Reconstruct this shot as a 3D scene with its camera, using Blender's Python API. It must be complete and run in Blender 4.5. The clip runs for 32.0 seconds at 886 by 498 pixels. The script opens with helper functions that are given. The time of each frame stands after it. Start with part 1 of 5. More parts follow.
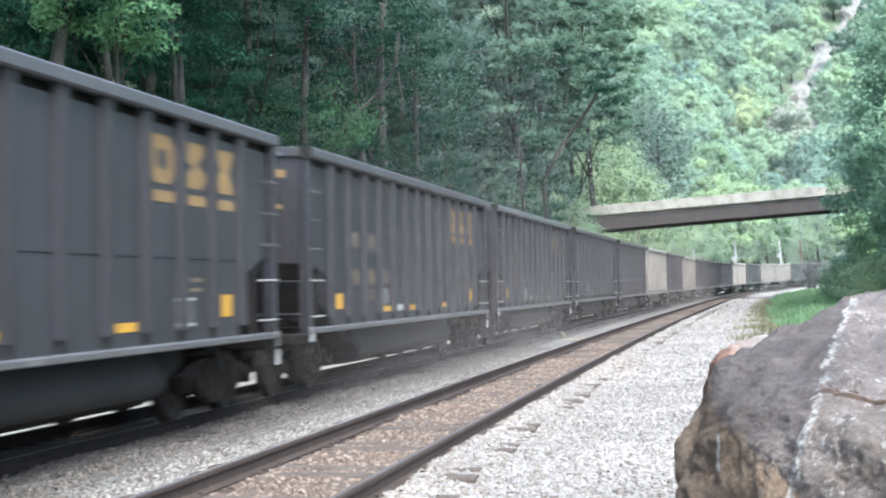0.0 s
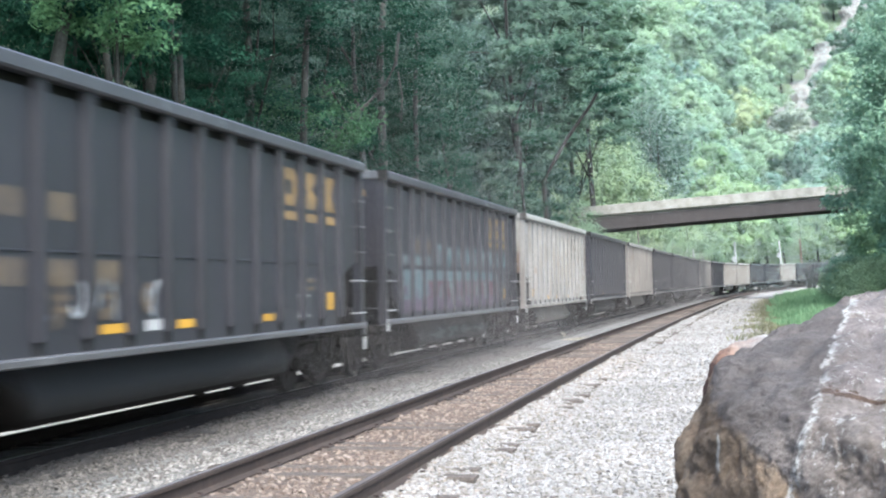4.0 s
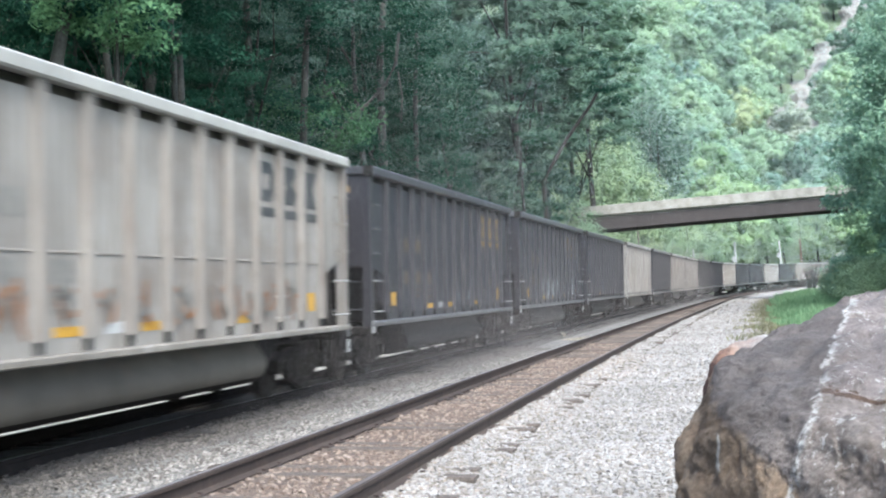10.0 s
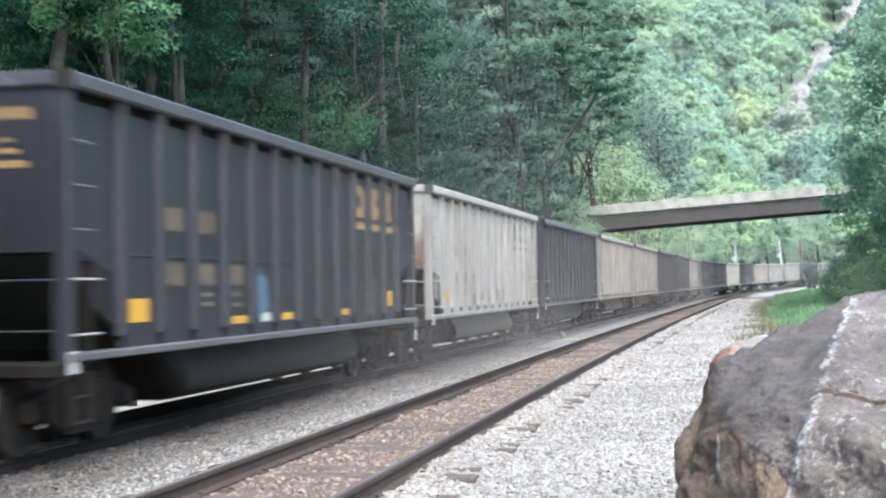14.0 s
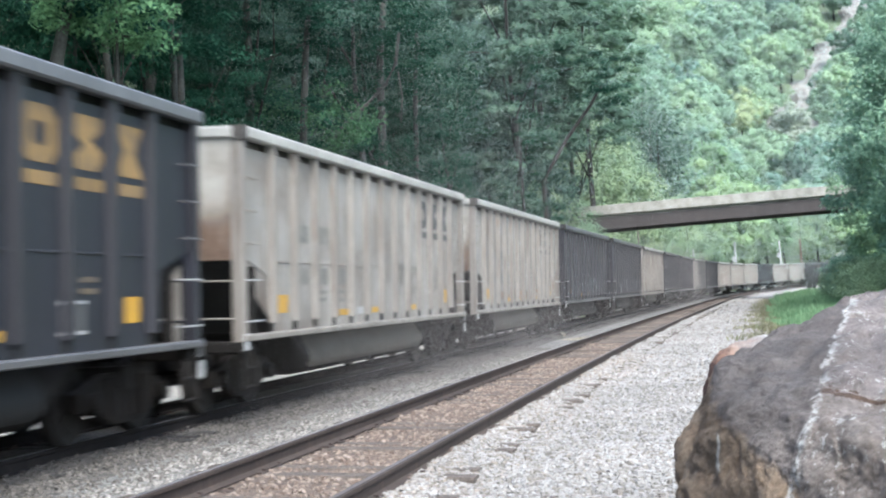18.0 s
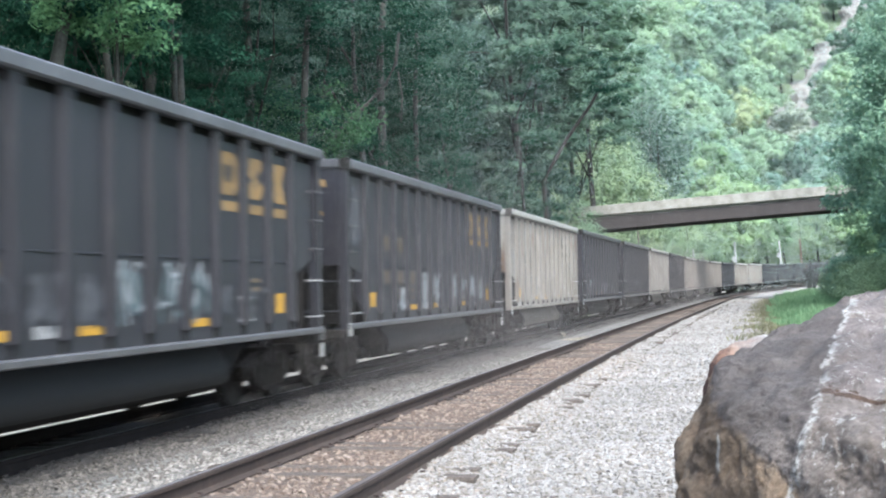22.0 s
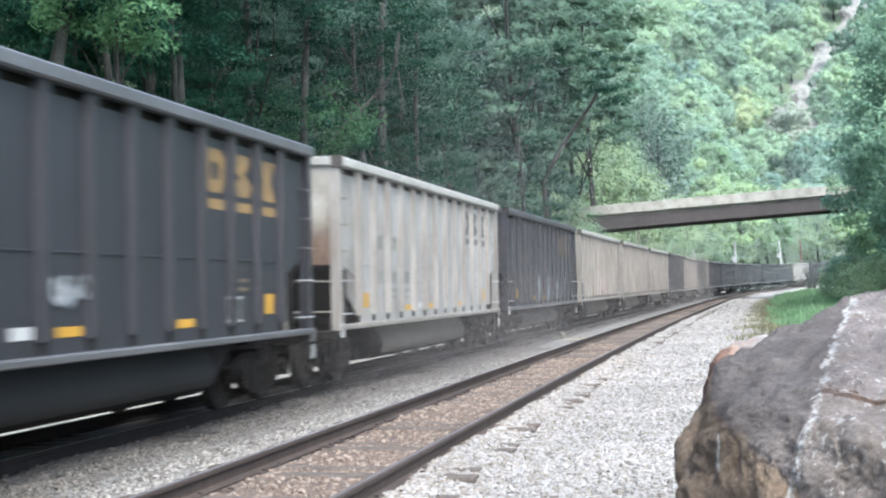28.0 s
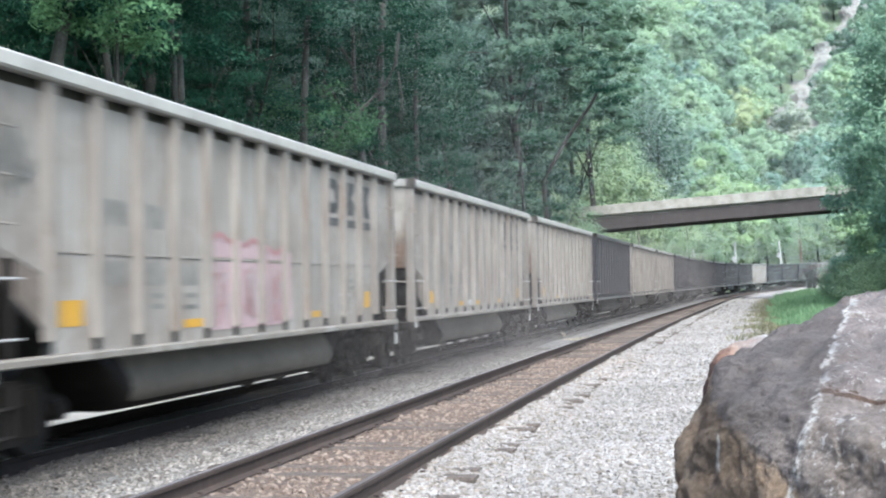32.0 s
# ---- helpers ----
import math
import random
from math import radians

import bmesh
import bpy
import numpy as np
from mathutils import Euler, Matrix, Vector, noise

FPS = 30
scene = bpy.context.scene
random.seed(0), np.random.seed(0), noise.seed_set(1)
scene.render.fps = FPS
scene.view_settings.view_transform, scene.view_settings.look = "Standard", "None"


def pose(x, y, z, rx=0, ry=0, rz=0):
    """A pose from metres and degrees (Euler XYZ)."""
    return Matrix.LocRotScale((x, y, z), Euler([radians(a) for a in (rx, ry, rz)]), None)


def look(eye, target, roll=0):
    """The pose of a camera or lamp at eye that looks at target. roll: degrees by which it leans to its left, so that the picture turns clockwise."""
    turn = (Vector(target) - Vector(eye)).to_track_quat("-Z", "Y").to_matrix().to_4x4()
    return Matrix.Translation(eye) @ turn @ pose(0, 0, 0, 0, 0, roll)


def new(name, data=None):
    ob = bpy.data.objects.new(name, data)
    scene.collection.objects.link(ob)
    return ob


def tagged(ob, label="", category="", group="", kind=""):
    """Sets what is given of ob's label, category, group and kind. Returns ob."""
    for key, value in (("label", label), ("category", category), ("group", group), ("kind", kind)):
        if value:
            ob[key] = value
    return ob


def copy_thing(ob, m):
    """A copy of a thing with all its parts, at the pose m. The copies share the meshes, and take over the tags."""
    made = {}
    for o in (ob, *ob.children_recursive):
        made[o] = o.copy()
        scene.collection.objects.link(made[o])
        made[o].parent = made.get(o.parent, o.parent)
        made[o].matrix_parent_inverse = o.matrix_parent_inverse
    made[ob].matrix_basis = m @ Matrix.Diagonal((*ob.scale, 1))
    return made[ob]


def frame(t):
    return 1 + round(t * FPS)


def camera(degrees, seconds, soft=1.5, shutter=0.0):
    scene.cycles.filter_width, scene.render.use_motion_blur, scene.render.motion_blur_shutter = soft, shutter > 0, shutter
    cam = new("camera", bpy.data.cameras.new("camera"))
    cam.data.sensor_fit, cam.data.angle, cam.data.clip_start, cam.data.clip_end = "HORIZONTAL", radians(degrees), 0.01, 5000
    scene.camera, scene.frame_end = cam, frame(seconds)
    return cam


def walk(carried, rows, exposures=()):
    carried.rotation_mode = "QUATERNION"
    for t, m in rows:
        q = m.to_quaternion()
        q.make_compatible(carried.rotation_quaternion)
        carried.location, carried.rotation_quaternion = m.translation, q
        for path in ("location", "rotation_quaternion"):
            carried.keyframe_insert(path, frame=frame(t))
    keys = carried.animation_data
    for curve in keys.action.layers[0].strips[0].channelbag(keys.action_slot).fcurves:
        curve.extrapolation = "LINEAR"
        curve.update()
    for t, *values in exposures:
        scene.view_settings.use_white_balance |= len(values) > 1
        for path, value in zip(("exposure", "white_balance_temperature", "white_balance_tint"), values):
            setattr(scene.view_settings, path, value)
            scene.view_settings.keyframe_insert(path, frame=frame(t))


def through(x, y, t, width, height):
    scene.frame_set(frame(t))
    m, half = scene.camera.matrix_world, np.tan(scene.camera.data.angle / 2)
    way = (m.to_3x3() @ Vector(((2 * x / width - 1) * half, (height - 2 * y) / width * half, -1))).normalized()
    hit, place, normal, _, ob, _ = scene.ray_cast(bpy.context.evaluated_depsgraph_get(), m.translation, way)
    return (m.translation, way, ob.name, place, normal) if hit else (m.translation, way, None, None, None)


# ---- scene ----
# Camera: fixed on a low stand beside the line, leaning a little to its right.
EYE = Vector((0.0, 0.0, 1.276))
YAW, PITCH, ROLL = -0.1942, 0.0415, -0.0789
cam = camera(35.65, 32.0, soft=2.1, shutter=0.8)


def camera_pose():
    fw = Vector((math.sin(YAW) * math.cos(PITCH), math.cos(YAW) * math.cos(PITCH), math.sin(PITCH)))
    rt = Vector((math.cos(YAW), -math.sin(YAW), 0.0))
    up = rt.cross(fw)
    r2 = rt * math.cos(ROLL) + up * math.sin(ROLL)
    u2 = up * math.cos(ROLL) - rt * math.sin(ROLL)
    m = Matrix((r2, u2, -fw)).transposed().to_4x4()
    return Matrix.Translation(EYE) @ m


EXPO = 1.84
CAM = camera_pose()
walk(cam, [(0.0, CAM), (32.0, CAM)], exposures=[(t, EXPO + e, 6050, 4) for t, e in ((0.0, .18), (2.0, .18), (3.2, .14), (6.0, .08), (7.2, 0.0), (10.0, 0.0), (12.5, .09), (14.2, .10), (17.0, -.05), (19.5, -.05), (22.0, 0.0), (24.0, .08), (28.0, .07), (30.0, .04), (32.0, -.05))])

# ---- light: a bright hazy sky and a wide, soft sun from behind the camera ----
SUN_ELEV, SUN_AZ = radians(54), radians(140)   # azimuth clockwise from +y
world = bpy.data.worlds.new("sky")
scene.world = world
world.use_nodes = True
wn = world.node_tree.nodes
sky = wn.new("ShaderNodeTexSky")
sky.sky_type = "NISHITA"
sky.sun_disc = False
sky.sun_elevation, sky.sun_rotation = SUN_ELEV, SUN_AZ
sky.air_density, sky.dust_density, sky.ozone_density = 1.0, 4.0, 1.0
wn["Background"].inputs["Strength"].default_value = 0.15
world.node_tree.links.new(sky.outputs[0], wn["Background"].inputs["Color"])
sun_data = bpy.data.lights.new("sun", "SUN")
sun_data.energy, sun_data.angle, sun_data.color = 1.35, radians(24), (1.0, 0.97, 0.93)
sun = new("sun", sun_data)
sd = Vector((math.sin(SUN_AZ) * math.cos(SUN_ELEV), math.cos(SUN_AZ) * math.cos(SUN_ELEV), math.sin(SUN_ELEV)))
sun.matrix_world = look(sd * 100, (0, 0, 0))


# ---- materials ----
def shade(name, rough=0.8, metal=0.0):
    m = bpy.data.materials.new(name)
    m.use_nodes = True
    b = m.node_tree.nodes["Principled BSDF"]
    b.inputs["Roughness"].default_value = rough
    b.inputs["Metallic"].default_value = metal
    return m, m.node_tree.nodes, m.node_tree.links, b


def noise_ramp(n, l, vec, scale, stops, detail=4.0, rough=0.6):
    t = n.new("ShaderNodeTexNoise")
    t.inputs["Scale"].default_value = scale
    t.inputs["Detail"].default_value = detail
    t.inputs["Roughness"].default_value = rough
    if vec:
        l.new(vec, t.inputs["Vector"])
    r = n.new("ShaderNodeValToRGB")
    while len(r.color_ramp.elements) < len(stops):
        r.color_ramp.elements.new(0.5)
    for e, (p, c) in zip(r.color_ramp.elements, stops):
        e.position = p
        e.color = (*c, 1) if len(c) == 3 else c
    l.new(t.outputs["Fac"], r.inputs[0])
    return r.outputs[0], t.outputs["Fac"]


def mix(n, l, fac, a, b, mode="MIX"):
    x = n.new("ShaderNodeMix")
    x.data_type, x.blend_type = "RGBA", mode
    for k, v in ((0, fac), (6, a), (7, b)):
        if isinstance(v, (int, float)):
            x.inputs[k].default_value = v
        elif isinstance(v, tuple):
            x.inputs[k].default_value = (*v, 1)
        else:
            l.new(v, x.inputs[k])
    return x.outputs[2]


def bump(n, l, b, height, strength=0.4, dist=0.02):
    k = n.new("ShaderNodeBump")
    k.inputs["Strength"].default_value = strength
    k.inputs["Distance"].default_value = dist
    l.new(height, k.inputs["Height"])
    l.new(k.outputs[0], b.inputs["Normal"])


def coords(n, kind="Object"):
    return n.new("ShaderNodeTexCoord").outputs[kind]


def stretched(n, l, vec, sx, sy, sz):
    m = n.new("ShaderNodeMapping")
    m.inputs["Scale"].default_value = (sx, sy, sz)
    l.new(vec, m.inputs["Vector"])
    return m.outputs[0]


def grey(v):
    return (v, v, v)


def painted(name, base, worn, dirt, rough=0.55, metal=0.0, streak=0.5, wear=(0.55, 0.75), spec=0.5, grime=0.0, vary=0.0, rust=0.0):
    """Weathered paint: base coat, vertical streaks of dirt, worn spots."""
    m, n, l, b = shade(name, rough, metal)
    b.inputs["Specular IOR Level"].default_value = spec
    v = coords(n)
    info = n.new("ShaderNodeObjectInfo")
    off = n.new("ShaderNodeVectorMath")
    off.operation = "ADD"
    sc = n.new("ShaderNodeVectorMath")
    sc.operation = "SCALE"
    sc.inputs[0].default_value = (37.0, 91.0, 13.0)
    l.new(info.outputs["Random"], sc.inputs["Scale"])
    l.new(v, off.inputs[0])
    l.new(sc.outputs[0], off.inputs[1])
    vv = off.outputs[0]
    f1, _ = noise_ramp(n, l, stretched(n, l, vv, 4, 4, 0.35), 2.2, [(0.42, grey(0)), (0.72, grey(streak))], 5)
    f2, _ = noise_ramp(n, l, vv, 3.1, [(wear[0], grey(0)), (wear[1], grey(1))], 8, 0.7)
    f3, h3 = noise_ramp(n, l, vv, 0.6, [(0.35, grey(0.82)), (0.7, grey(1.12))], 3)
    if vary:
        v1 = n.new("ShaderNodeMath")
        v1.operation = "POWER"
        l.new(info.outputs["Random"], v1.inputs[0])
        v1.inputs[1].default_value = 2.0
        v0 = n.new("ShaderNodeMath")
        v0.operation = "MULTIPLY"
        l.new(v1.outputs[0], v0.inputs[0])
        v0.inputs[1].default_value = vary
        base = mix(n, l, v0.outputs[0], base, worn)
    c = mix(n, l, f1, base, dirt)
    c = mix(n, l, f2, c, worn)
    if grime:
        f4, _ = noise_ramp(n, l, stretched(n, l, vv, 1, 1, 1.3), 0.55, [(0.47, grey(0)), (0.72, grey(grime))], 7, 0.68)
        c = mix(n, l, f4, c, (0.105, 0.078, 0.060))
    if rust:
        f5, _ = noise_ramp(n, l, stretched(n, l, vv, 1.6, 1.6, .5), 2.6, [(0.56, grey(0)), (0.70, grey(rust))], 8, 0.75)
        c = mix(n, l, f5, c, (0.135, 0.078, 0.048))
    c = mix(n, l, 1.0, c, f3, "MULTIPLY")
    l.new(c, b.inputs["Base Color"])
    _, h = noise_ramp(n, l, vv, 14, [(0, grey(0)), (1, grey(1))], 6)
    bump(n, l, b, h, 0.25, 0.01)
    return m


def rough_stuff(name, stops, scale, rough=0.9, fine=30.0, depth=0.03, big=0.25, fine_amt=0.5, vec="Object"):
    m, n, l, b = shade(name, rough)
    v = coords(n, vec)
    c, _ = noise_ramp(n, l, v, scale, stops, 8, 0.65)
    f, h = noise_ramp(n, l, v, fine, [(0.3, grey(1 - fine_amt)), (0.7, grey(1 + fine_amt * 0.4))], 5, 0.7)
    g, _ = noise_ramp(n, l, v, big, [(0.3, grey(0.8)), (0.7, grey(1.15))], 2)
    c = mix(n, l, 1.0, c, f, "MULTIPLY")
    c = mix(n, l, 1.0, c, g, "MULTIPLY")
    l.new(c, b.inputs["Base Color"])
    bump(n, l, b, h, 0.7, depth)
    return m


def leafy(name, dark, mid, light, through=0.35):
    """Foliage: every leaf its own green, some light through it."""
    m, n, l, b = shade(name, 0.8)
    geo = n.new("ShaderNodeNewGeometry")
    info = n.new("ShaderNodeObjectInfo")
    r = n.new("ShaderNodeValToRGB")
    r.color_ramp.elements.new(0.5)
    for e, (p, c) in zip(r.color_ramp.elements, [(0.0, dark), (0.5, mid), (1.0, light)]):
        e.position, e.color = p, (*c, 1)
    l.new(geo.outputs["Random Per Island"], r.inputs[0])
    tree = n.new("ShaderNodeValToRGB")
    tree.color_ramp.elements[0].color = (0.78, 0.84, 0.88, 1)
    tree.color_ramp.elements[1].color = (1.16, 1.13, 1.02, 1)
    l.new(info.outputs["Random"], tree.inputs[0])
    c = mix(n, l, 1.0, r.outputs[0], tree.outputs[0], "MULTIPLY")
    patch, _ = noise_ramp(n, l, coords(n), 0.9, [(0.3, grey(0.75)), (0.7, grey(1.2))], 2)
    c = mix(n, l, 1.0, c, patch, "MULTIPLY")
    l.new(c, b.inputs["Base Color"])
    b.inputs["Specular IOR Level"].default_value = 0.1
    t = n.new("ShaderNodeBsdfTranslucent")
    l.new(c, t.inputs["Color"])
    s = n.new("ShaderNodeMixShader")
    s.inputs[0].default_value = through
    l.new(b.outputs[0], s.inputs[1])
    l.new(t.outputs[0], s.inputs[2])
    l.new(s.outputs[0], n["Material Output"].inputs["Surface"])
    return m


def stone_pile(name, dark, mid, light):
    m, n, l, b = shade(name, 0.9)
    geo = n.new("ShaderNodeNewGeometry")
    r = n.new("ShaderNodeValToRGB")
    r.color_ramp.elements.new(0.5)
    for e, (p, c) in zip(r.color_ramp.elements, [(0.0, dark), (0.5, mid), (1.0, light)]):
        e.position, e.color = p, (*c, 1)
    l.new(geo.outputs["Random Per Island"], r.inputs[0])
    f, h = noise_ramp(n, l, coords(n), 45, [(0.3, grey(0.75)), (0.7, grey(1.15))], 4)
    g, _ = noise_ramp(n, l, coords(n), 0.5, [(0.3, grey(0.82)), (0.7, grey(1.1))], 3)
    c = mix(n, l, 1.0, r.outputs[0], f, "MULTIPLY")
    c = mix(n, l, 1.0, c, g, "MULTIPLY")
    l.new(c, b.inputs["Base Color"])
    bump(n, l, b, h, 0.5, 0.01)
    return m


DARK = painted("black_car_paint", (0.0125, 0.0130, 0.0205), (0.031, 0.030, 0.036), (0.009, 0.009, 0.011), 0.5, vary=0.8)
DARK_RIB = painted("black_rib_paint", (0.0165, 0.0165, 0.0235), (0.031, 0.030, 0.035), (0.010, 0.010, 0.012), 0.5)
PALE = painted("pale_car_paint", (0.300, 0.305, 0.307), (0.205, 0.190, 0.174), (0.150, 0.132, 0.112), 0.6, streak=0.7, wear=(0.55, 0.9), grime=0.6, vary=0.35, rust=0.45)
PALE_RIB = painted("pale_rib_paint", (0.238, 0.228, 0.221), (0.165, 0.146, 0.130), (0.130, 0.104, 0.084), 0.65, streak=0.8, rust=0.6)
TAN = painted("tan_car_paint", (0.262, 0.253, 0.240), (0.180, 0.160, 0.142), (0.130, 0.112, 0.094), 0.65, streak=0.75, wear=(0.55, 0.9), grime=0.85, vary=0.45, rust=0.55)
TAN_RIB = painted("tan_rib_paint", (0.212, 0.198, 0.184), (0.15, 0.130, 0.112), (0.112, 0.090, 0.074), 0.65, streak=0.8, rust=0.6)
CHORD_DARK = painted("worn_top_chord", (0.036, 0.038, 0.047), (0.19, 0.20, 0.215), (0.030, 0.030, 0.035), 0.5, 0.15, wear=(0.60, 0.72), vary=0.75)
RAIL_SOOT_SHADE = painted("sooty_rail", (0.016, 0.014, 0.014), (0.028, 0.023, 0.021), (0.010, 0.009, 0.009), 0.85, spec=0.1)
CHORD_PALE = painted("pale_top_chord", (0.322, 0.322, 0.310), (0.246, 0.234, 0.217), (0.199, 0.181, 0.158), 0.5)
SILL_PALE = painted("grimy_pale_sill", (0.185, 0.170, 0.150), (0.28, 0.275, 0.265), (0.10, 0.084, 0.068), 0.6, streak=0.8, wear=(0.52, 0.68))
SILL_DARK = painted("scuffed_sill", (0.088, 0.088, 0.094), (0.199, 0.199, 0.211), (0.052, 0.050, 0.050), 0.45, 0.2)


def rusty_end():
    m, n, l, b = shade("rusty_end_sheet", 0.75)
    v = coords(n)
    pale, _ = noise_ramp(n, l, v, 2.5, [(0.3, (0.20, 0.185, 0.165)), (0.7, (0.31, 0.30, 0.28))], 6)
    rust, _ = noise_ramp(n, l, v, 6, [(0.3, (0.070, 0.046, 0.035)), (0.7, (0.135, 0.090, 0.064))], 6)
    sep = n.new("ShaderNodeSeparateXYZ")
    l.new(v, sep.inputs[0])
    ht = n.new("ShaderNodeMapRange")
    ht.inputs["From Min"].default_value, ht.inputs["From Max"].default_value = 3.7, 2.3
    l.new(sep.outputs[2], ht.inputs["Value"])
    _, f = noise_ramp(n, l, stretched(n, l, v, 1.2, 1.2, .5), 1.6, [(0, grey(0)), (1, grey(1))], 6)
    add = n.new("ShaderNodeMath")
    add.operation = "MULTIPLY_ADD"
    l.new(ht.outputs[0], add.inputs[0])
    add.inputs[1].default_value = .55
    l.new(f, add.inputs[2])
    cut = n.new("ShaderNodeMapRange")
    cut.inputs["From Min"].default_value, cut.inputs["From Max"].default_value = .62, .92
    l.new(add.outputs[0], cut.inputs["Value"])
    l.new(mix(n, l, cut.outputs[0], pale, rust), b.inputs["Base Color"])
    return m


RUST_END = rusty_end()

TUB_DARK = painted("sooty_tub", (0.010, 0.010, 0.010), (0.017, 0.015, 0.015), (0.007, 0.006, 0.006), 0.75, spec=0.3)
TUB_PALE = painted("grimy_tub", (0.088, 0.080, 0.068), (0.060, 0.053, 0.044), (0.040, 0.034, 0.028), 0.75, spec=0.2, rust=0.4)
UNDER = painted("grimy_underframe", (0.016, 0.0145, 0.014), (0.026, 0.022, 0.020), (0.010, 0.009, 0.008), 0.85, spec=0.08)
TRUCK = painted("rusty_truck_casting", (0.016, 0.014, 0.013), (0.027, 0.022, 0.018), (0.010, 0.009, 0.008), 0.8, spec=0.1)
WHEEL = painted("wheel_steel", (0.018, 0.0165, 0.016), (0.030, 0.027, 0.025), (0.014, 0.013, 0.012), 0.7, 0.2, spec=0.15)
BRIGHT = painted("worn_bright_steel", (0.396, 0.404, 0.413), (0.473, 0.473, 0.473), (0.241, 0.232, 0.224), 0.4, 0.4)
YELLOW = painted("yellow_mark", (0.433, 0.241, 0.022), (0.331, 0.199, 0.048), (0.193, 0.120, 0.036), 0.6)
GOLD = painted("faded_gold_lettering", (0.225, 0.142, 0.052), (0.140, 0.096, 0.050), (0.075, 0.055, 0.038), 0.6, wear=(0.46, 0.62))
GOLD_DIM = painted("dim_gold_lettering", (0.118, 0.088, 0.055), (0.066, 0.053, 0.044), (0.042, 0.036, 0.032), 0.6, wear=(0.42, 0.6))
BLUE_INK = painted("dark_lettering", (0.033, 0.036, 0.042), (0.096, 0.093, 0.090), (0.054, 0.051, 0.048), 0.6)
INK_DIM = painted("faded_dark_lettering", (0.102, 0.102, 0.099), (0.181, 0.175, 0.163), (0.120, 0.108, 0.093), 0.6, wear=(0.42, 0.6))
WHITE_MARK = painted("white_mark", (0.373, 0.379, 0.385), (0.271, 0.271, 0.271), (0.199, 0.193, 0.187), 0.6)
SPRAY_WHITE = painted("white_spray", (0.301, 0.325, 0.349), (0.144, 0.157, 0.175), (0.181, 0.193, 0.205), 0.6, wear=(0.42, 0.62))
SPRAY_SMEAR = painted("rubbed_white_spray", (0.085, 0.090, 0.105), (0.045, 0.047, 0.056), (0.03, 0.031, 0.037), 0.6, wear=(0.40, 0.6))
SPRAY_TEAL = painted("teal_spray", (0.085, 0.125, 0.140), (0.062, 0.084, 0.095), (0.052, 0.070, 0.078), 0.6, wear=(0.45, 0.65))
SPRAY_FRINGE = painted("pale_teal_spray", (0.150, 0.190, 0.200), (0.085, 0.108, 0.116), (0.07, 0.085, 0.09), 0.6, wear=(0.45, 0.65))
SPRAY_RED = painted("maroon_spray", (0.070, 0.024, 0.034), (0.062, 0.038, 0.050), (0.038, 0.022, 0.028), 0.6, wear=(0.5, 0.7))
SPRAY_GREEN = painted("green_spray", (0.024, 0.042, 0.034), (0.017, 0.023, 0.021), (0.012, 0.015, 0.014), 0.7, wear=(0.42, 0.6))
SPRAY_PURPLE = painted("purple_spray", (0.074, 0.050, 0.080), (0.055, 0.042, 0.062), (0.045, 0.036, 0.05), 0.6, wear=(0.45, 0.65))
SPRAY_BLUE = painted("blue_spray", (0.078, 0.144, 0.217), (0.060, 0.084, 0.108), (0.060, 0.078, 0.096), 0.6, wear=(0.45, 0.65))
SPRAY_PINK = painted("pink_spray", (0.335, 0.245, 0.262), (0.275, 0.222, 0.226), (0.21, 0.165, 0.162), 0.6, wear=(0.5, 0.7))
SPRAY_RED2 = painted("pink_red_spray", (0.27, 0.135, 0.148), (0.25, 0.19, 0.19), (0.18, 0.13, 0.125), 0.6)
SPRAY_SMEAR2 = painted("pale_pink_spray", (0.30, 0.262, 0.272), (0.25, 0.22, 0.225), (0.2, 0.175, 0.17), 0.6)
SPRAY_ORANGE = painted("orange_spray", (0.217, 0.090, 0.030), (0.150, 0.078, 0.042), (0.108, 0.066, 0.042), 0.6)

RAIL_SIDE = painted("rusty_rail", (0.048, 0.037, 0.033), (0.074, 0.052, 0.043), (0.030, 0.024, 0.022), 0.8, spec=0.2)
RAIL_TOP = painted("polished_rail_head", (0.155, 0.152, 0.160), (0.22, 0.22, 0.23), (0.105, 0.096, 0.094), 0.4, 0.4)
TIE = rough_stuff("weathered_tie", [(0.3, (0.060, 0.048, 0.040)), (0.55, (0.098, 0.080, 0.068)), (0.75, (0.145, 0.124, 0.105))], 6, 0.9, 40, 0.02, 0.6)
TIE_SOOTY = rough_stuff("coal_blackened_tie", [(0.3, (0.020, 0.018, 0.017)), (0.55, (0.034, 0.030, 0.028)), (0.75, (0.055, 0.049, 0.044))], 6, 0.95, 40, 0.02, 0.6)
RAIL_DULL = painted("dull_rail_head", (0.092, 0.082, 0.078), (0.125, 0.112, 0.106), (0.060, 0.050, 0.046), 0.55, 0.15, spec=0.3)
BED_RIGHT = rough_stuff("pale_ballast_bed", [(0.3, (0.190, 0.178, 0.166)), (0.5, (0.250, 0.241, 0.230)), (0.7, (0.290, 0.283, 0.274))], 16, 0.95, 30, 0.02, 0.3, 0.3)
BED_MID = rough_stuff("grey_ballast_bed", [(0.3, (0.078, 0.075, 0.070)), (0.5, (0.156, 0.152, 0.146)), (0.7, (0.251, 0.246, 0.235))], 16, 0.95, 30, 0.05, 0.3)
BED_NEAR = rough_stuff("brown_ballast_bed", [(0.3, (0.064, 0.046, 0.036)), (0.5, (0.128, 0.094, 0.074)), (0.7, (0.211, 0.165, 0.135))], 14, 0.95, 30, 0.05, 0.4)
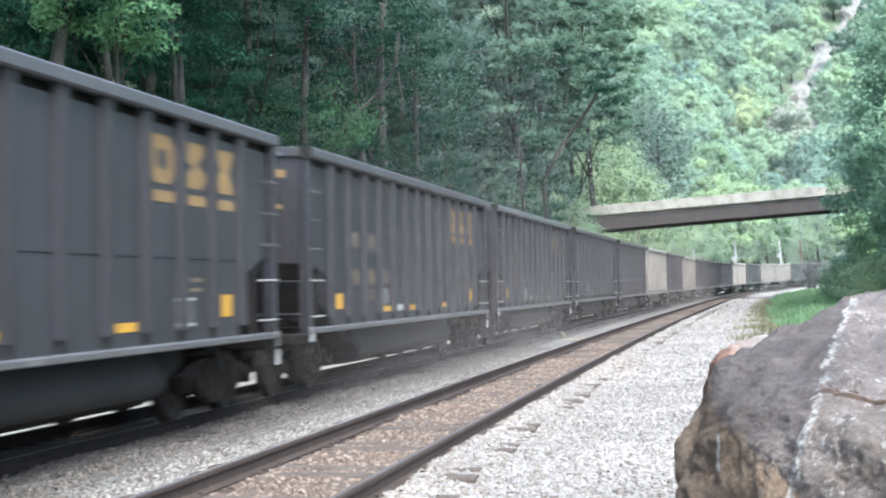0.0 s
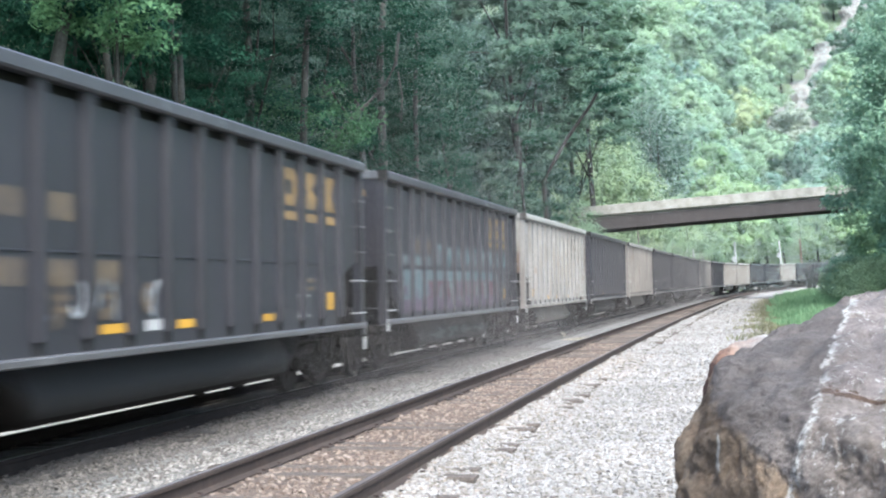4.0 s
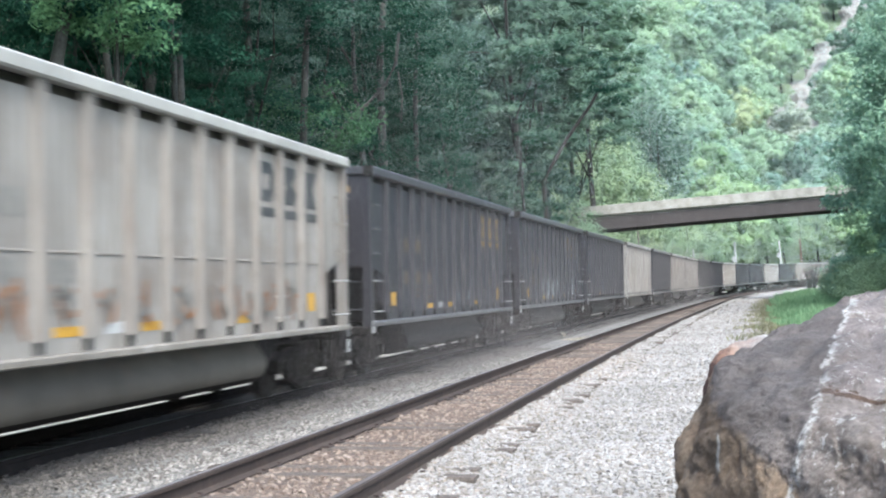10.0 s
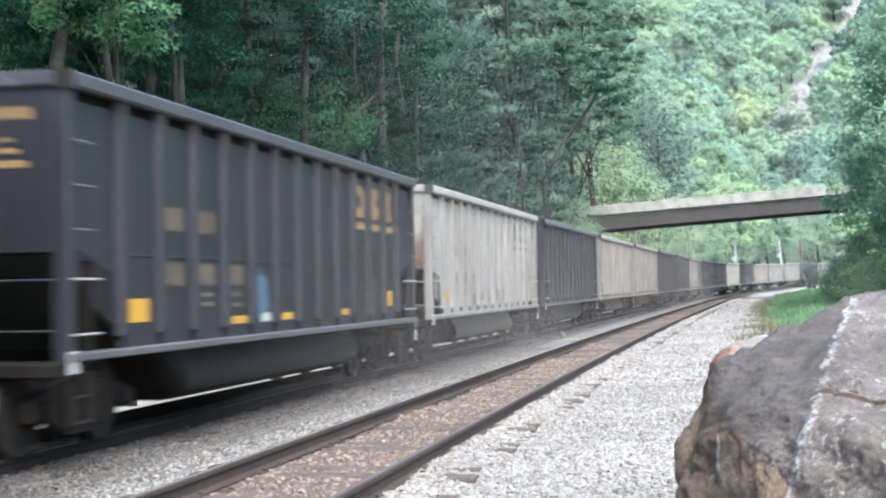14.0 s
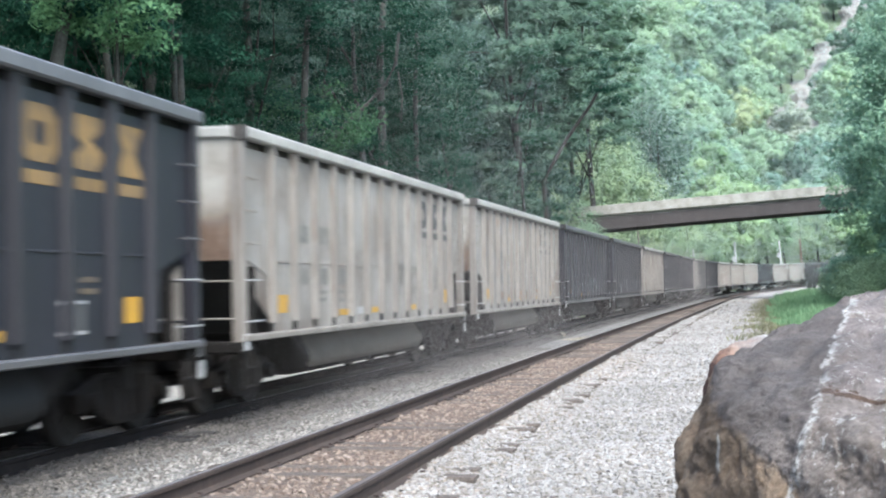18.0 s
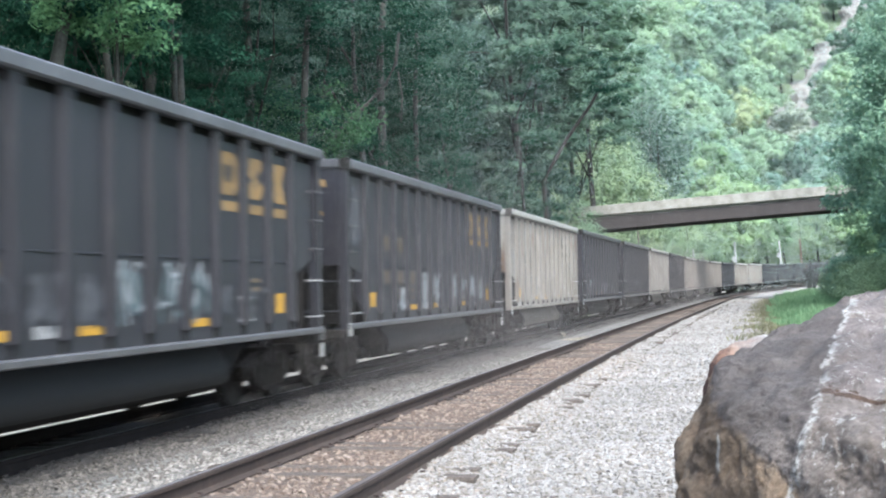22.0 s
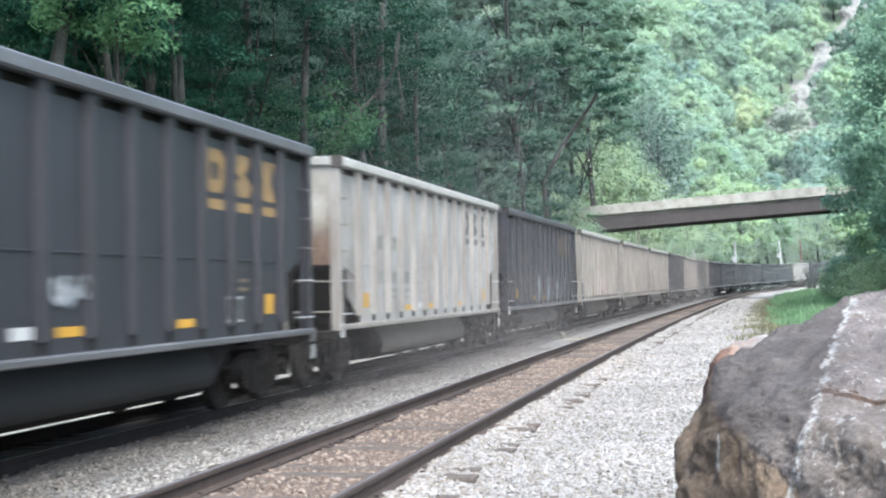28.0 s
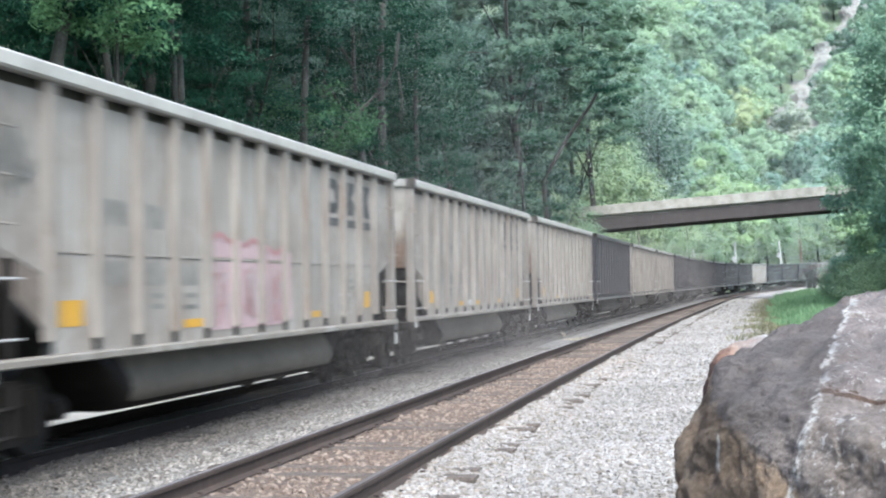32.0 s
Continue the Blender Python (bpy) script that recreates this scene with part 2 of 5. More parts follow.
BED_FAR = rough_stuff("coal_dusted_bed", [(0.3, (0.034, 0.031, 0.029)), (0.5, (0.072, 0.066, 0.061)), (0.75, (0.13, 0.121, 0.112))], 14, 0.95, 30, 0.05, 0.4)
STONE_PALE = stone_pile("pale_ballast_stone", (0.150, 0.131, 0.116), (0.230, 0.221, 0.211), (0.288, 0.284, 0.279))
STONE_WARM = stone_pile("rust_tinted_ballast_stone", (0.15, 0.125, 0.105), (0.225, 0.195, 0.17), (0.30, 0.275, 0.25))
STONE_MID = stone_pile("grey_ballast_stone", (0.158, 0.147, 0.136), (0.222, 0.208, 0.194), (0.305, 0.292, 0.275))
STONE_BROWN = stone_pile("brown_ballast_stone", (0.098, 0.071, 0.056), (0.158, 0.120, 0.098), (0.256, 0.211, 0.180))
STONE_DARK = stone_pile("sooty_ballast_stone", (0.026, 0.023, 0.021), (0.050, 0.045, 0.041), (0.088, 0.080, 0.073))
SOIL = rough_stuff("forest_floor", [(0.3, (0.055, 0.085, 0.048)), (0.5, (0.085, 0.125, 0.068)), (0.7, (0.115, 0.160, 0.085))], 0.6, 0.95, 9, 0.08, 0.05)
SHADE_BLACK = rough_stuff("soot", [(0.3, grey(0.006)), (0.7, grey(0.014))], 5, 0.95)
RECESS_SHADE = rough_stuff("grimy_recess", [(0.3, (0.050, 0.047, 0.045)), (0.7, (0.090, 0.082, 0.077))], 3, 0.95)
BARK = rough_stuff("grey_brown_bark", [(0.3, (0.020, 0.020, 0.018)), (0.55, (0.035, 0.035, 0.032)), (0.75, (0.058, 0.058, 0.053))], 5, 0.95, 20, 0.03, 0.5)
BARK_PALE = rough_stuff("pale_bark", [(0.3, (0.034, 0.036, 0.034)), (0.55, (0.055, 0.058, 0.055)), (0.75, (0.083, 0.086, 0.082))], 4, 0.95, 18, 0.03, 0.5)
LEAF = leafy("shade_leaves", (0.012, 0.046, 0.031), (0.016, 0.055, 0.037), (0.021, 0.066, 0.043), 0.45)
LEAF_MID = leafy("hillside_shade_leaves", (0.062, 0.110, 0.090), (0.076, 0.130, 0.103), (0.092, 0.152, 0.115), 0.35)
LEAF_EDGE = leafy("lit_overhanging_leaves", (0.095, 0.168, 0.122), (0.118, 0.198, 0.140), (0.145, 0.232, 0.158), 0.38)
LEAF_FRESH = leafy("fresh_leaves", (0.105, 0.215, 0.110), (0.135, 0.26, 0.132), (0.17, 0.31, 0.155), 0.45)
LEAF_SPRAY = leafy("spray_leaves", (0.054, 0.130, 0.070), (0.068, 0.156, 0.082), (0.088, 0.182, 0.094), 0.45)
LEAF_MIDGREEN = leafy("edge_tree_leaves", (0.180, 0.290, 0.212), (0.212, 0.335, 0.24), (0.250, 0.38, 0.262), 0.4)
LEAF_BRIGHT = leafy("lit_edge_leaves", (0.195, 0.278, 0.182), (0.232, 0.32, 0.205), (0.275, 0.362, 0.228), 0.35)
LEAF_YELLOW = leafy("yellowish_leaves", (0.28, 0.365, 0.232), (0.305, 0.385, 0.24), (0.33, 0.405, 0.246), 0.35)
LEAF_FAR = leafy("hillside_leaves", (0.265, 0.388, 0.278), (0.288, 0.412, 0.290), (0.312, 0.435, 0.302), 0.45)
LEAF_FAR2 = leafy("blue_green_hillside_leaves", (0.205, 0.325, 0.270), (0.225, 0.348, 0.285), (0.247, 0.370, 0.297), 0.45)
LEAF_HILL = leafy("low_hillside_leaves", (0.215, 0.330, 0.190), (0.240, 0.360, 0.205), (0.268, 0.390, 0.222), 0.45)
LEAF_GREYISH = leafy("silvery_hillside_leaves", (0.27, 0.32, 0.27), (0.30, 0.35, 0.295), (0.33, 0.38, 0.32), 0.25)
GRASS = leafy("grass_blades", (0.145, 0.255, 0.15), (0.18, 0.30, 0.178), (0.225, 0.34, 0.20), 0.4)
DRY_GRASS = leafy("dry_weeds", (0.16, 0.13, 0.09), (0.20, 0.18, 0.115), (0.22, 0.24, 0.13), 0.3)
STONE_SOOTY = stone_pile("dusty_ballast_stone", (0.062, 0.055, 0.049), (0.100, 0.091, 0.082), (0.150, 0.138, 0.126))
CONCRETE = rough_stuff("bridge_concrete", [(0.3, (0.185, 0.178, 0.160)), (0.5, (0.27, 0.264, 0.243)), (0.7, (0.33, 0.324, 0.302))], 1.2, 0.9, 18, 0.01, 0.3, 0.2)
GIRDER = painted("brown_weathering_steel", (0.046, 0.040, 0.041), (0.062, 0.049, 0.046), (0.030, 0.027, 0.027), 0.8)
POLE_WOOD = rough_stuff("pole_wood", [(0.3, (0.19, 0.18, 0.16)), (0.7, (0.30, 0.285, 0.26))], 4, 0.9)
POLE_RED = rough_stuff("reddish_pole_wood", [(0.3, (0.17, 0.115, 0.09)), (0.7, (0.26, 0.185, 0.15))], 4, 0.9)
PALE_ROCK = rough_stuff("pale_cliff_rock", [(0.3, (0.15, 0.15, 0.142)), (0.5, (0.205, 0.205, 0.198)), (0.7, (0.27, 0.27, 0.262))], 0.5, 0.9, 3, 0.3, 0.1)


# ---- mesh tools ----
def np_mesh(name, verts, faces, smooth=False, mats=(), index=None):
    """A mesh from numpy arrays: verts (n, 3), faces (m, k), all with k corners."""
    verts = np.asarray(verts, dtype=np.float32)
    faces = np.asarray(faces, dtype=np.int32)
    me = bpy.data.meshes.new(name)
    m, k = faces.shape
    me.vertices.add(len(verts))
    me.vertices.foreach_set("co", verts.ravel())
    me.loops.add(m * k)
    me.loops.foreach_set("vertex_index", faces.ravel())
    me.polygons.add(m)
    me.polygons.foreach_set("loop_start", np.arange(0, m * k, k, dtype=np.int32))
    me.polygons.foreach_set("loop_total", np.full(m, k, dtype=np.int32))
    me.polygons.foreach_set("use_smooth", np.full(m, smooth))
    for mt in mats:
        me.materials.append(mt)
    if index is not None:
        me.polygons.foreach_set("material_index", np.asarray(index, dtype=np.int32))
    me.update(calc_edges=True)
    me.validate()
    return me


class Shape:
    """Collects solid pieces of one mesh."""

    def __init__(self):
        self.v, self.f = [], []

    def add(self, verts, faces):
        k = len(self.v)
        self.v += [tuple(p) for p in verts]
        self.f += [tuple(i + k for i in q) for q in faces]
        return self

    def prism(self, ring_a, ring_b):
        """A closed solid between two rings with the same number of corners."""
        n = len(ring_a)
        sides = [(i, (i + 1) % n, n + (i + 1) % n, n + i) for i in range(n)]
        return self.add(list(ring_a) + list(ring_b), sides + [tuple(range(n - 1, -1, -1)), tuple(range(n, 2 * n))])

    def box(self, x0, x1, y0, y1, z0, z1, c=0.0):
        """A box; c rounds the edges along its longest side."""
        d = (x1 - x0, y1 - y0, z1 - z0)
        ax = d.index(max(d))
        lo, hi = [(x0, x1), (y0, y1), (z0, z1)], None
        a, b = [i for i in range(3) if i != ax]
        (a0, a1), (b0, b1) = lo[a], lo[b]
        c = min(c, (a1 - a0) * 0.45, (b1 - b0) * 0.45)
        if c <= 0:
            ring = [(a0, b0), (a1, b0), (a1, b1), (a0, b1)]
        else:
            ring = [(a0 + c, b0), (a1 - c, b0), (a1, b0 + c), (a1, b1 - c), (a1 - c, b1), (a0 + c, b1), (a0, b1 - c), (a0, b0 + c)]

        def lift(p, h):
            q = [0, 0, 0]
            q[a], q[b], q[ax] = p[0], p[1], h
            return q
        return self.prism([lift(p, lo[ax][0]) for p in ring], [lift(p, lo[ax][1]) for p in ring])

    def tube(self, pts, radii, n=8):
        """A tapered tube along points."""
        rings = []
        for i, p in enumerate(pts):
            p = Vector(p)
            d = (Vector(pts[min(i + 1, len(pts) - 1)]) - Vector(pts[max(i - 1, 0)])).normalized()
            u = d.orthogonal().normalized() if abs(d.z) < 0.9 else Vector((1, 0, 0)).cross(d).normalized()
            w = d.cross(u)
            rings.append([p + (u * math.cos(2 * math.pi * k / n) + w * math.sin(2 * math.pi * k / n)) * radii[i] for k in range(n)])
        vs = [q for r in rings for q in r]
        fs = [(i * n + k, i * n + (k + 1) % n, (i + 1) * n + (k + 1) % n, (i + 1) * n + k) for i in range(len(pts) - 1) for k in range(n)]
        fs += [tuple(range(n - 1, -1, -1)), tuple(range(len(vs) - n, len(vs)))]
        return self.add(vs, fs)

    def rod(self, a, b, r, n=6):
        return self.tube([a, b], [r, r], n)

    def disc(self, cx, cy, cz, r, w, n=20):
        """A wheel-like cylinder across x."""
        ring = [(cy + r * math.cos(2 * math.pi * k / n), cz + r * math.sin(2 * math.pi * k / n)) for k in range(n)]
        return self.prism([(cx - w / 2, *p) for p in ring], [(cx + w / 2, *p) for p in ring])

    def mesh(self, name, mat, smooth=False):
        bm = bmesh.new()
        vs = [bm.verts.new(p) for p in self.v]
        for q in self.f:
            bm.faces.new([vs[i] for i in q])
        bmesh.ops.remove_doubles(bm, verts=bm.verts[:], dist=1e-6)
        bmesh.ops.recalc_face_normals(bm, faces=bm.faces[:])
        me = bpy.data.meshes.new(name)
        bm.to_mesh(me)
        bm.free()
        me.materials.append(mat)
        if smooth:
            me.shade_smooth()
        return me


def part(name, shape, mat, parent, label="", smooth=False, at=None):
    """One mesh object under a thing or a part."""
    me = shape if isinstance(shape, bpy.types.Mesh) else shape.mesh(name, mat, smooth)
    ob = new(name, me)
    ob.parent = parent
    if at is not None:
        ob.matrix_basis = at
    if label:
        tagged(ob, label)
    return ob


def thing(name, at, label, category, group="", kind=""):
    ob = new(name)
    ob.empty_display_size = 0.2
    ob.matrix_basis = at
    return tagged(ob, label, category, group, kind)


# ---- the line of the railway: arc length s, offset o to the right ----
S_GRID = np.arange(-420.0, 760.0, 1.0)
CURVE_S = (-60.0, 40.0, 100.0, 160.0, 220.0, 300.0, 420.0)
CURVE_K = (0.0016614, 0.0004077, 0.0001176, 0.001296, 0.001699, 0.0021787, 0.0026585)
CANT = 0.0635
SPACING, GAUGE = 4.2365, 1.505   # between tracks; between rail centres
LOW_CANT = 0.03                   # lean of the train's track
RAISED = 0.12                   # the train's track lies this much higher than the empty one
_k = np.interp(S_GRID, CURVE_S, CURVE_K, left=0.0)
_th = np.concatenate([[0], np.cumsum((_k[1:] + _k[:-1]) / 2)])
_i0 = int(np.searchsorted(S_GRID, 0.0))
_th = _th - _th[_i0]
_dx, _dy = np.sin(_th), np.cos(_th)
LINE_X = np.concatenate([[0], np.cumsum((_dx[1:] + _dx[:-1]) / 2)])
LINE_Y = np.concatenate([[0], np.cumsum((_dy[1:] + _dy[:-1]) / 2)])
LINE_X = LINE_X - LINE_X[_i0] - 7.8953
LINE_Y = LINE_Y - LINE_Y[_i0]


def on_line(s, o=0.0):
    """World x, y and heading at arc length s, offset o to the right."""
    x, y, t = np.interp(s, S_GRID, LINE_X), np.interp(s, S_GRID, LINE_Y), np.interp(s, S_GRID, _th)
    return x + o * np.cos(t), y - o * np.sin(t), t


def offset_of(x, y):
    """Arc length and signed offset of world points (arrays)."""
    x, y = np.atleast_1d(np.asarray(x, float)), np.atleast_1d(np.asarray(y, float))
    step = 4
    best, bi = np.full(x.shape, 1e18), np.zeros(x.shape, int)
    for i in range(0, len(S_GRID), step):
        d = (x - LINE_X[i]) ** 2 + (y - LINE_Y[i]) ** 2
        m = d < best
        best[m], bi[m] = d[m], i
    th = _th[bi]
    along = (x - LINE_X[bi]) * np.sin(th) + (y - LINE_Y[bi]) * np.cos(th)
    o = (x - LINE_X[bi]) * np.cos(th) - (y - LINE_Y[bi]) * np.sin(th)
    return S_GRID[bi] + along, o


GROUND_O = (-400.0, -120.0, -30.0, -9.0, -7.0, -3.6, 9.5, 11.0, 16.0, 40.0, 400.0)
GROUND_Z = (250.0, 76.0, 14.5, 1.2, -0.72, -0.80, -0.75, -0.45, -0.2, -1.2, -3.0)


def wobble(x, y):
    return (np.sin(x * 0.031 + 1.3) * np.cos(y * 0.027) + 0.5 * np.sin(x * 0.083 + y * 0.061))


def ground_z(x, y):
    _, o = offset_of(x, y)
    z = np.interp(o, GROUND_O, GROUND_Z)
    amt = np.clip((np.abs(o - 3) - 8) / 60, 0, 1)
    return z + amt * 3.0 * wobble(np.asarray(x, float), np.asarray(y, float))


def bed_z(o):
    """Height of the ballast across the line."""
    pts_o = (-8.3, -7.2, -4.5, -2.8, -1.9, -0.75, 0.75, 1.36, 2.1, 2.7, SPACING - 0.80, SPACING - .7, SPACING + 0.7, SPACING + .8, SPACING + 1.35, SPACING + 2.4, 8.2, 9.6)
    pts_z = (0.70, -0.32, -0.48, -0.28, 0.0, -0.02, -0.05, -0.13, -0.245, -0.27, -0.13, -.146, -.226, -0.205, -0.315, -0.36, -0.42, -0.76)
    return np.interp(o, pts_o, pts_z)


# ---- ground: one sheet to the horizon ----
def build_ground():
    gx = np.concatenate([np.linspace(-1400, -220, 14), np.linspace(-200, -44, 27), np.linspace(-40, 40, 54), np.linspace(46, 240, 22), np.linspace(280, 1500, 12)])
    gy = np.concatenate([np.linspace(-1500, -120, 12), np.linspace(-100, 0, 21), np.linspace(2.5, 160, 64), np.linspace(165, 520, 60), np.linspace(526, 780, 44), np.linspace(850, 2200, 14)])
    X, Y = np.meshgrid(gx, gy)
    Z = ground_z(X.ravel(), Y.ravel())
    V = np.stack([X.ravel(), Y.ravel(), Z], -1)
    nx, ny = len(gx), len(gy)
    i = (np.arange(ny - 1)[:, None] * nx + np.arange(nx - 1)[None, :]).ravel()
    F = np.stack([i, i + 1, i + 1 + nx, i + nx], -1)
    ob = new("ground", np_mesh("ground", V, F, True, [SOIL]))
    tagged(ob, "dark leafy valley floor and steep wooded hillside", "ground", kind="structure")


build_ground()


def strip(name, o0, o1, n_o, s_list, mat, label):
    os_ = np.linspace(o0, o1, n_o)
    S, O = np.meshgrid(np.asarray(s_list), os_, indexing="ij")
    x, y, _ = on_line(S.ravel(), O.ravel())
    z = bed_z(O.ravel())
    jit = np.array([noise.noise((a * 2.3, b * 2.3, 0.0)) * 0.025 + noise.noise((a * 0.4, b * 0.4, 5.0)) * 0.04 for a, b in zip(x, y)])
    V = np.stack([x, y, z + jit], -1)
    a = (np.arange(len(s_list) - 1)[:, None] * n_o + np.arange(n_o - 1)[None, :]).ravel()
    F = np.stack([a, a + n_o, a + n_o + 1, a + 1], -1)
    ob = new(name, np_mesh(name, V, F, True, [mat]))
    return tagged(ob, label, "ballast", kind="structure")


S_BED = np.concatenate([np.arange(-360, 2, 8.0), np.arange(2, 40, 0.3), np.arange(40, 120, 1.0), np.arange(120, 420, 3.0), np.arange(420, 700, 8.0)])
strip("ballast_bed_5", -8.3, -2.3, 15, S_BED, BED_RIGHT, "pale ballast shoulder on the far side of the train")
strip("ballast_bed_1", -2.3, 1.65, 16, S_BED, BED_FAR, "coal-dusted ballast under the loaded train, its shadow painted in")
strip("ballast_bed_2", 1.65, SPACING - 0.78, 10, S_BED, BED_MID, "grey crushed-stone ballast between the two tracks")
strip("ballast_bed_3", SPACING - 0.78, SPACING + 0.8, 9, S_BED, BED_NEAR, "rust-brown ballast between the rails of the empty track")
strip("ballast_bed_4", SPACING + 0.8, 9.6, 24, S_BED, BED_RIGHT, "pale crushed-stone ballast shoulder beside the empty track")


# ---- rails and ties ----
def canted(o, z, base):
    u, c = o - base, CANT if base else LOW_CANT
    return base + u * math.cos(c) + z * math.sin(c), z * math.cos(c) - u * math.sin(c)


RAIL_PROFILE = ((-0.075, -0.17), (0.075, -0.17), (0.075, -0.155), (0.012, -0.135), (0.012, -0.045), (0.037, -0.035), (0.037, -0.004), (0.030, 0.0), (0.016, 0.0012), (-0.012, 0.0012), (-0.030, 0.0), (-0.037, -0.004), (-0.037, -0.035), (-0.012, -0.045), (-0.012, -0.135), (-0.075, -0.155))


def rail_mesh(base, side, skin, head):
    ss = np.concatenate([np.arange(-360, 0, 10.0), np.arange(0, 160, 2.0), np.arange(160, 420, 4.0), np.arange(420, 700, 8.0)])
    n = len(RAIL_PROFILE)
    V = []
    for u, h in RAIL_PROFILE:
        o, z = canted(base + side * GAUGE / 2 + u, h, base)
        z += 0 if base else RAISED
        x, y, _ = on_line(ss, o)
        V.append(np.stack([x, y, np.full(len(ss), z)], -1))
    V = np.stack(V, 1).reshape(-1, 3)
    F, idx = [], []
    for i in range(len(ss) - 1):
        for k in range(n):
            k2 = (k + 1) % n
            F.append((i * n + k, (i + 1) * n + k, (i + 1) * n + k2, i * n + k2))
            idx.append(1 if k in (8, 9) else 0)
    return np_mesh("rail", V, F, False, [skin, head], idx)


def tie_mesh(seed, skin):
    rng = random.Random(seed)
    s = Shape()
    w, l, h = 0.115 + rng.uniform(-0.01, 0.01), 1.3 + rng.uniform(-0.05, 0.05), 0.17
    ring = [(-w, -h), (w, -h), (w, -0.015), (w - 0.018, 0), (-w + 0.02, 0), (-w, -0.02)]
    s.prism([(-l, a + rng.uniform(-.008, .008), b) for a, b in ring], [(l, a + rng.uniform(-.008, .008), b) for a, b in ring])
    return s.mesh("tie", skin)


TIE_MESHES = [tie_mesh(k, TIE) for k in range(6)]
SOOTY_TIES = [tie_mesh(k + 6, TIE_SOOTY) for k in range(6)]


def build_track(base, label, n_parts):
    root = thing("railway_track", Matrix.Identity(4), label, "track", kind="structure")
    for side in (-1, 1):
        part("rail", rail_mesh(base, side, RAIL_SIDE if base else RAIL_SOOT_SHADE, RAIL_DULL if base and side > 0 else RAIL_TOP), RAIL_SIDE, root, "steel rail with a worn bright head")
    rng = random.Random(base)
    rest = Shape()
    plates = Shape()
    s, k = -40.0, 0
    while s < 300:
        x, y, t = on_line(s, base)
        m = Matrix.Translation((x, y, -0.172 + (0 if base else RAISED))) @ Matrix.Rotation(-t + rng.uniform(-.02, .02), 4, "Z") @ Matrix.Rotation(CANT if base else LOW_CANT, 4, "Y") @ Matrix.Translation((rng.uniform(-.05, .05), 0, rng.uniform(-.035, .004) if base else rng.uniform(-.035, .012)))
        if s > 3 and k < n_parts:
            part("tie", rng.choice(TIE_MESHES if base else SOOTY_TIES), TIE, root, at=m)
        else:
            rest.prism([m @ Vector((-1.3, a, b)) for a, b in ((-.11, -.15), (.11, -.15), (.11, 0), (-.11, 0))], [m @ Vector((1.3, a, b)) for a, b in ((-.11, -.15), (.11, -.15), (.11, 0), (-.11, 0))])
        if s < 45:
            for side in (-1, 1):
                o = side * GAUGE / 2
                plates.prism([m @ Vector((o + a, -0.09, b)) for a, b in ((-.12, 0), (.12, 0), (.11, .018), (-.11, .018))], [m @ Vector((o + a, 0.09, b)) for a, b in ((-.12, 0), (.12, 0), (.11, .018), (-.11, .018))])
                for a in (-.085, .085):
                    plates.prism([m @ Vector((o + a + p, q, 0.0)) for p, q in ((-.02, .04), (.02, .04), (.02, .075), (-.02, .075))], [m @ Vector((o + a + p, q, 0.035)) for p, q in ((-.02, .04), (.02, .04), (.02, .075), (-.02, .075))])
        s += 0.51 + rng.uniform(-.03, .03)
        k += 1 if s > 3 else 0
    tagged(part("far_ties", rest, TIE if base else TIE_SOOTY, root), kind="stuff")
    tagged(part("tie_plates", plates, RAIL_SIDE, root), kind="stuff")


build_track(0.0, "steel railway track on coal-blackened ties carrying the train", 150)
build_track(SPACING, "empty rusty steel railway track on half-buried wooden ties", 150)


# ---- the coal train ----
CAR_PITCH, BODY = 16.18, 7.325          # between couplings; half length of a body
RIBS = [-BODY + 1.30 + 1.0042 * k for k in range(13)]
SHEET = 1.44


def panel(k):
    """Middle and half width of the k-th field between ribs, from the leading end."""
    edges = [-BODY] + RIBS + [BODY]
    return (edges[k] + edges[k + 1]) / 2, (edges[k + 1] - edges[k]) / 2 - 0.10


def plate(y0, y1, z0, z1, x=SHEET, c=0.0):
    """A thin painted mark on the side sheet, corners cut by c."""
    ring = [(y0 + c, z0), (y1 - c, z0), (y1, z0 + c), (y1, z1 - c), (y1 - c, z1), (y0 + c, z1), (y0, z1 - c), (y0, z0 + c)] if c else [(y0, z0), (y1, z0), (y1, z1), (y0, z1)]
    return Shape().prism([(x - 0.002, *p) for p in ring], [(x + 0.005, *p) for p in ring])


def flat(s, ring, x=SHEET):
    return s.prism([(x - 0.002, *p) for p in ring], [(x + 0.005, *p) for p in ring])


def emblem(kind, y, w, z0, z1):
    """A plain shape: a broad octagon frame, two stepped blocks, or an hourglass."""
    s, zm, h = Shape(), (z0 + z1) / 2, (z1 - z0) / 2
    if kind == 0:
        out = [(-1, -.6), (-.6, -1), (.6, -1), (1, -.6), (1, .6), (.6, 1), (-.6, 1), (-1, .6)]
        for i in range(8):
            a, b = out[i], out[(i + 1) % 8]
            flat(s, [(y + a[0] * w, zm + a[1] * h), (y + b[0] * w, zm + b[1] * h), (y + b[0] * w * .42, zm + b[1] * h * .42), (y + a[0] * w * .42, zm + a[1] * h * .42)])
    elif kind == 1:
        flat(s, [(y + a * w, zm + b * h) for a, b in ((-1, .3), (-.2, -.1), (-.9, -.55), (-.9, -1), (.6, -1), (1, -.6), (1, -.3), (.2, .1), (.9, .55), (.9, 1), (-.6, 1), (-1, .6))])
    else:
        flat(s, [(y - w, z0), (y + w, z0), (y + w * .4, zm), (y + w, z1), (y - w, z1), (y - w * .4, zm)])
    return s


def blob(cy, cz, ry, rz, rng, x=SHEET):
    """A sprayed patch with an uneven outline."""
    n = 15
    ph = [rng.uniform(0, 6.28) for _ in range(3)]
    ring = []
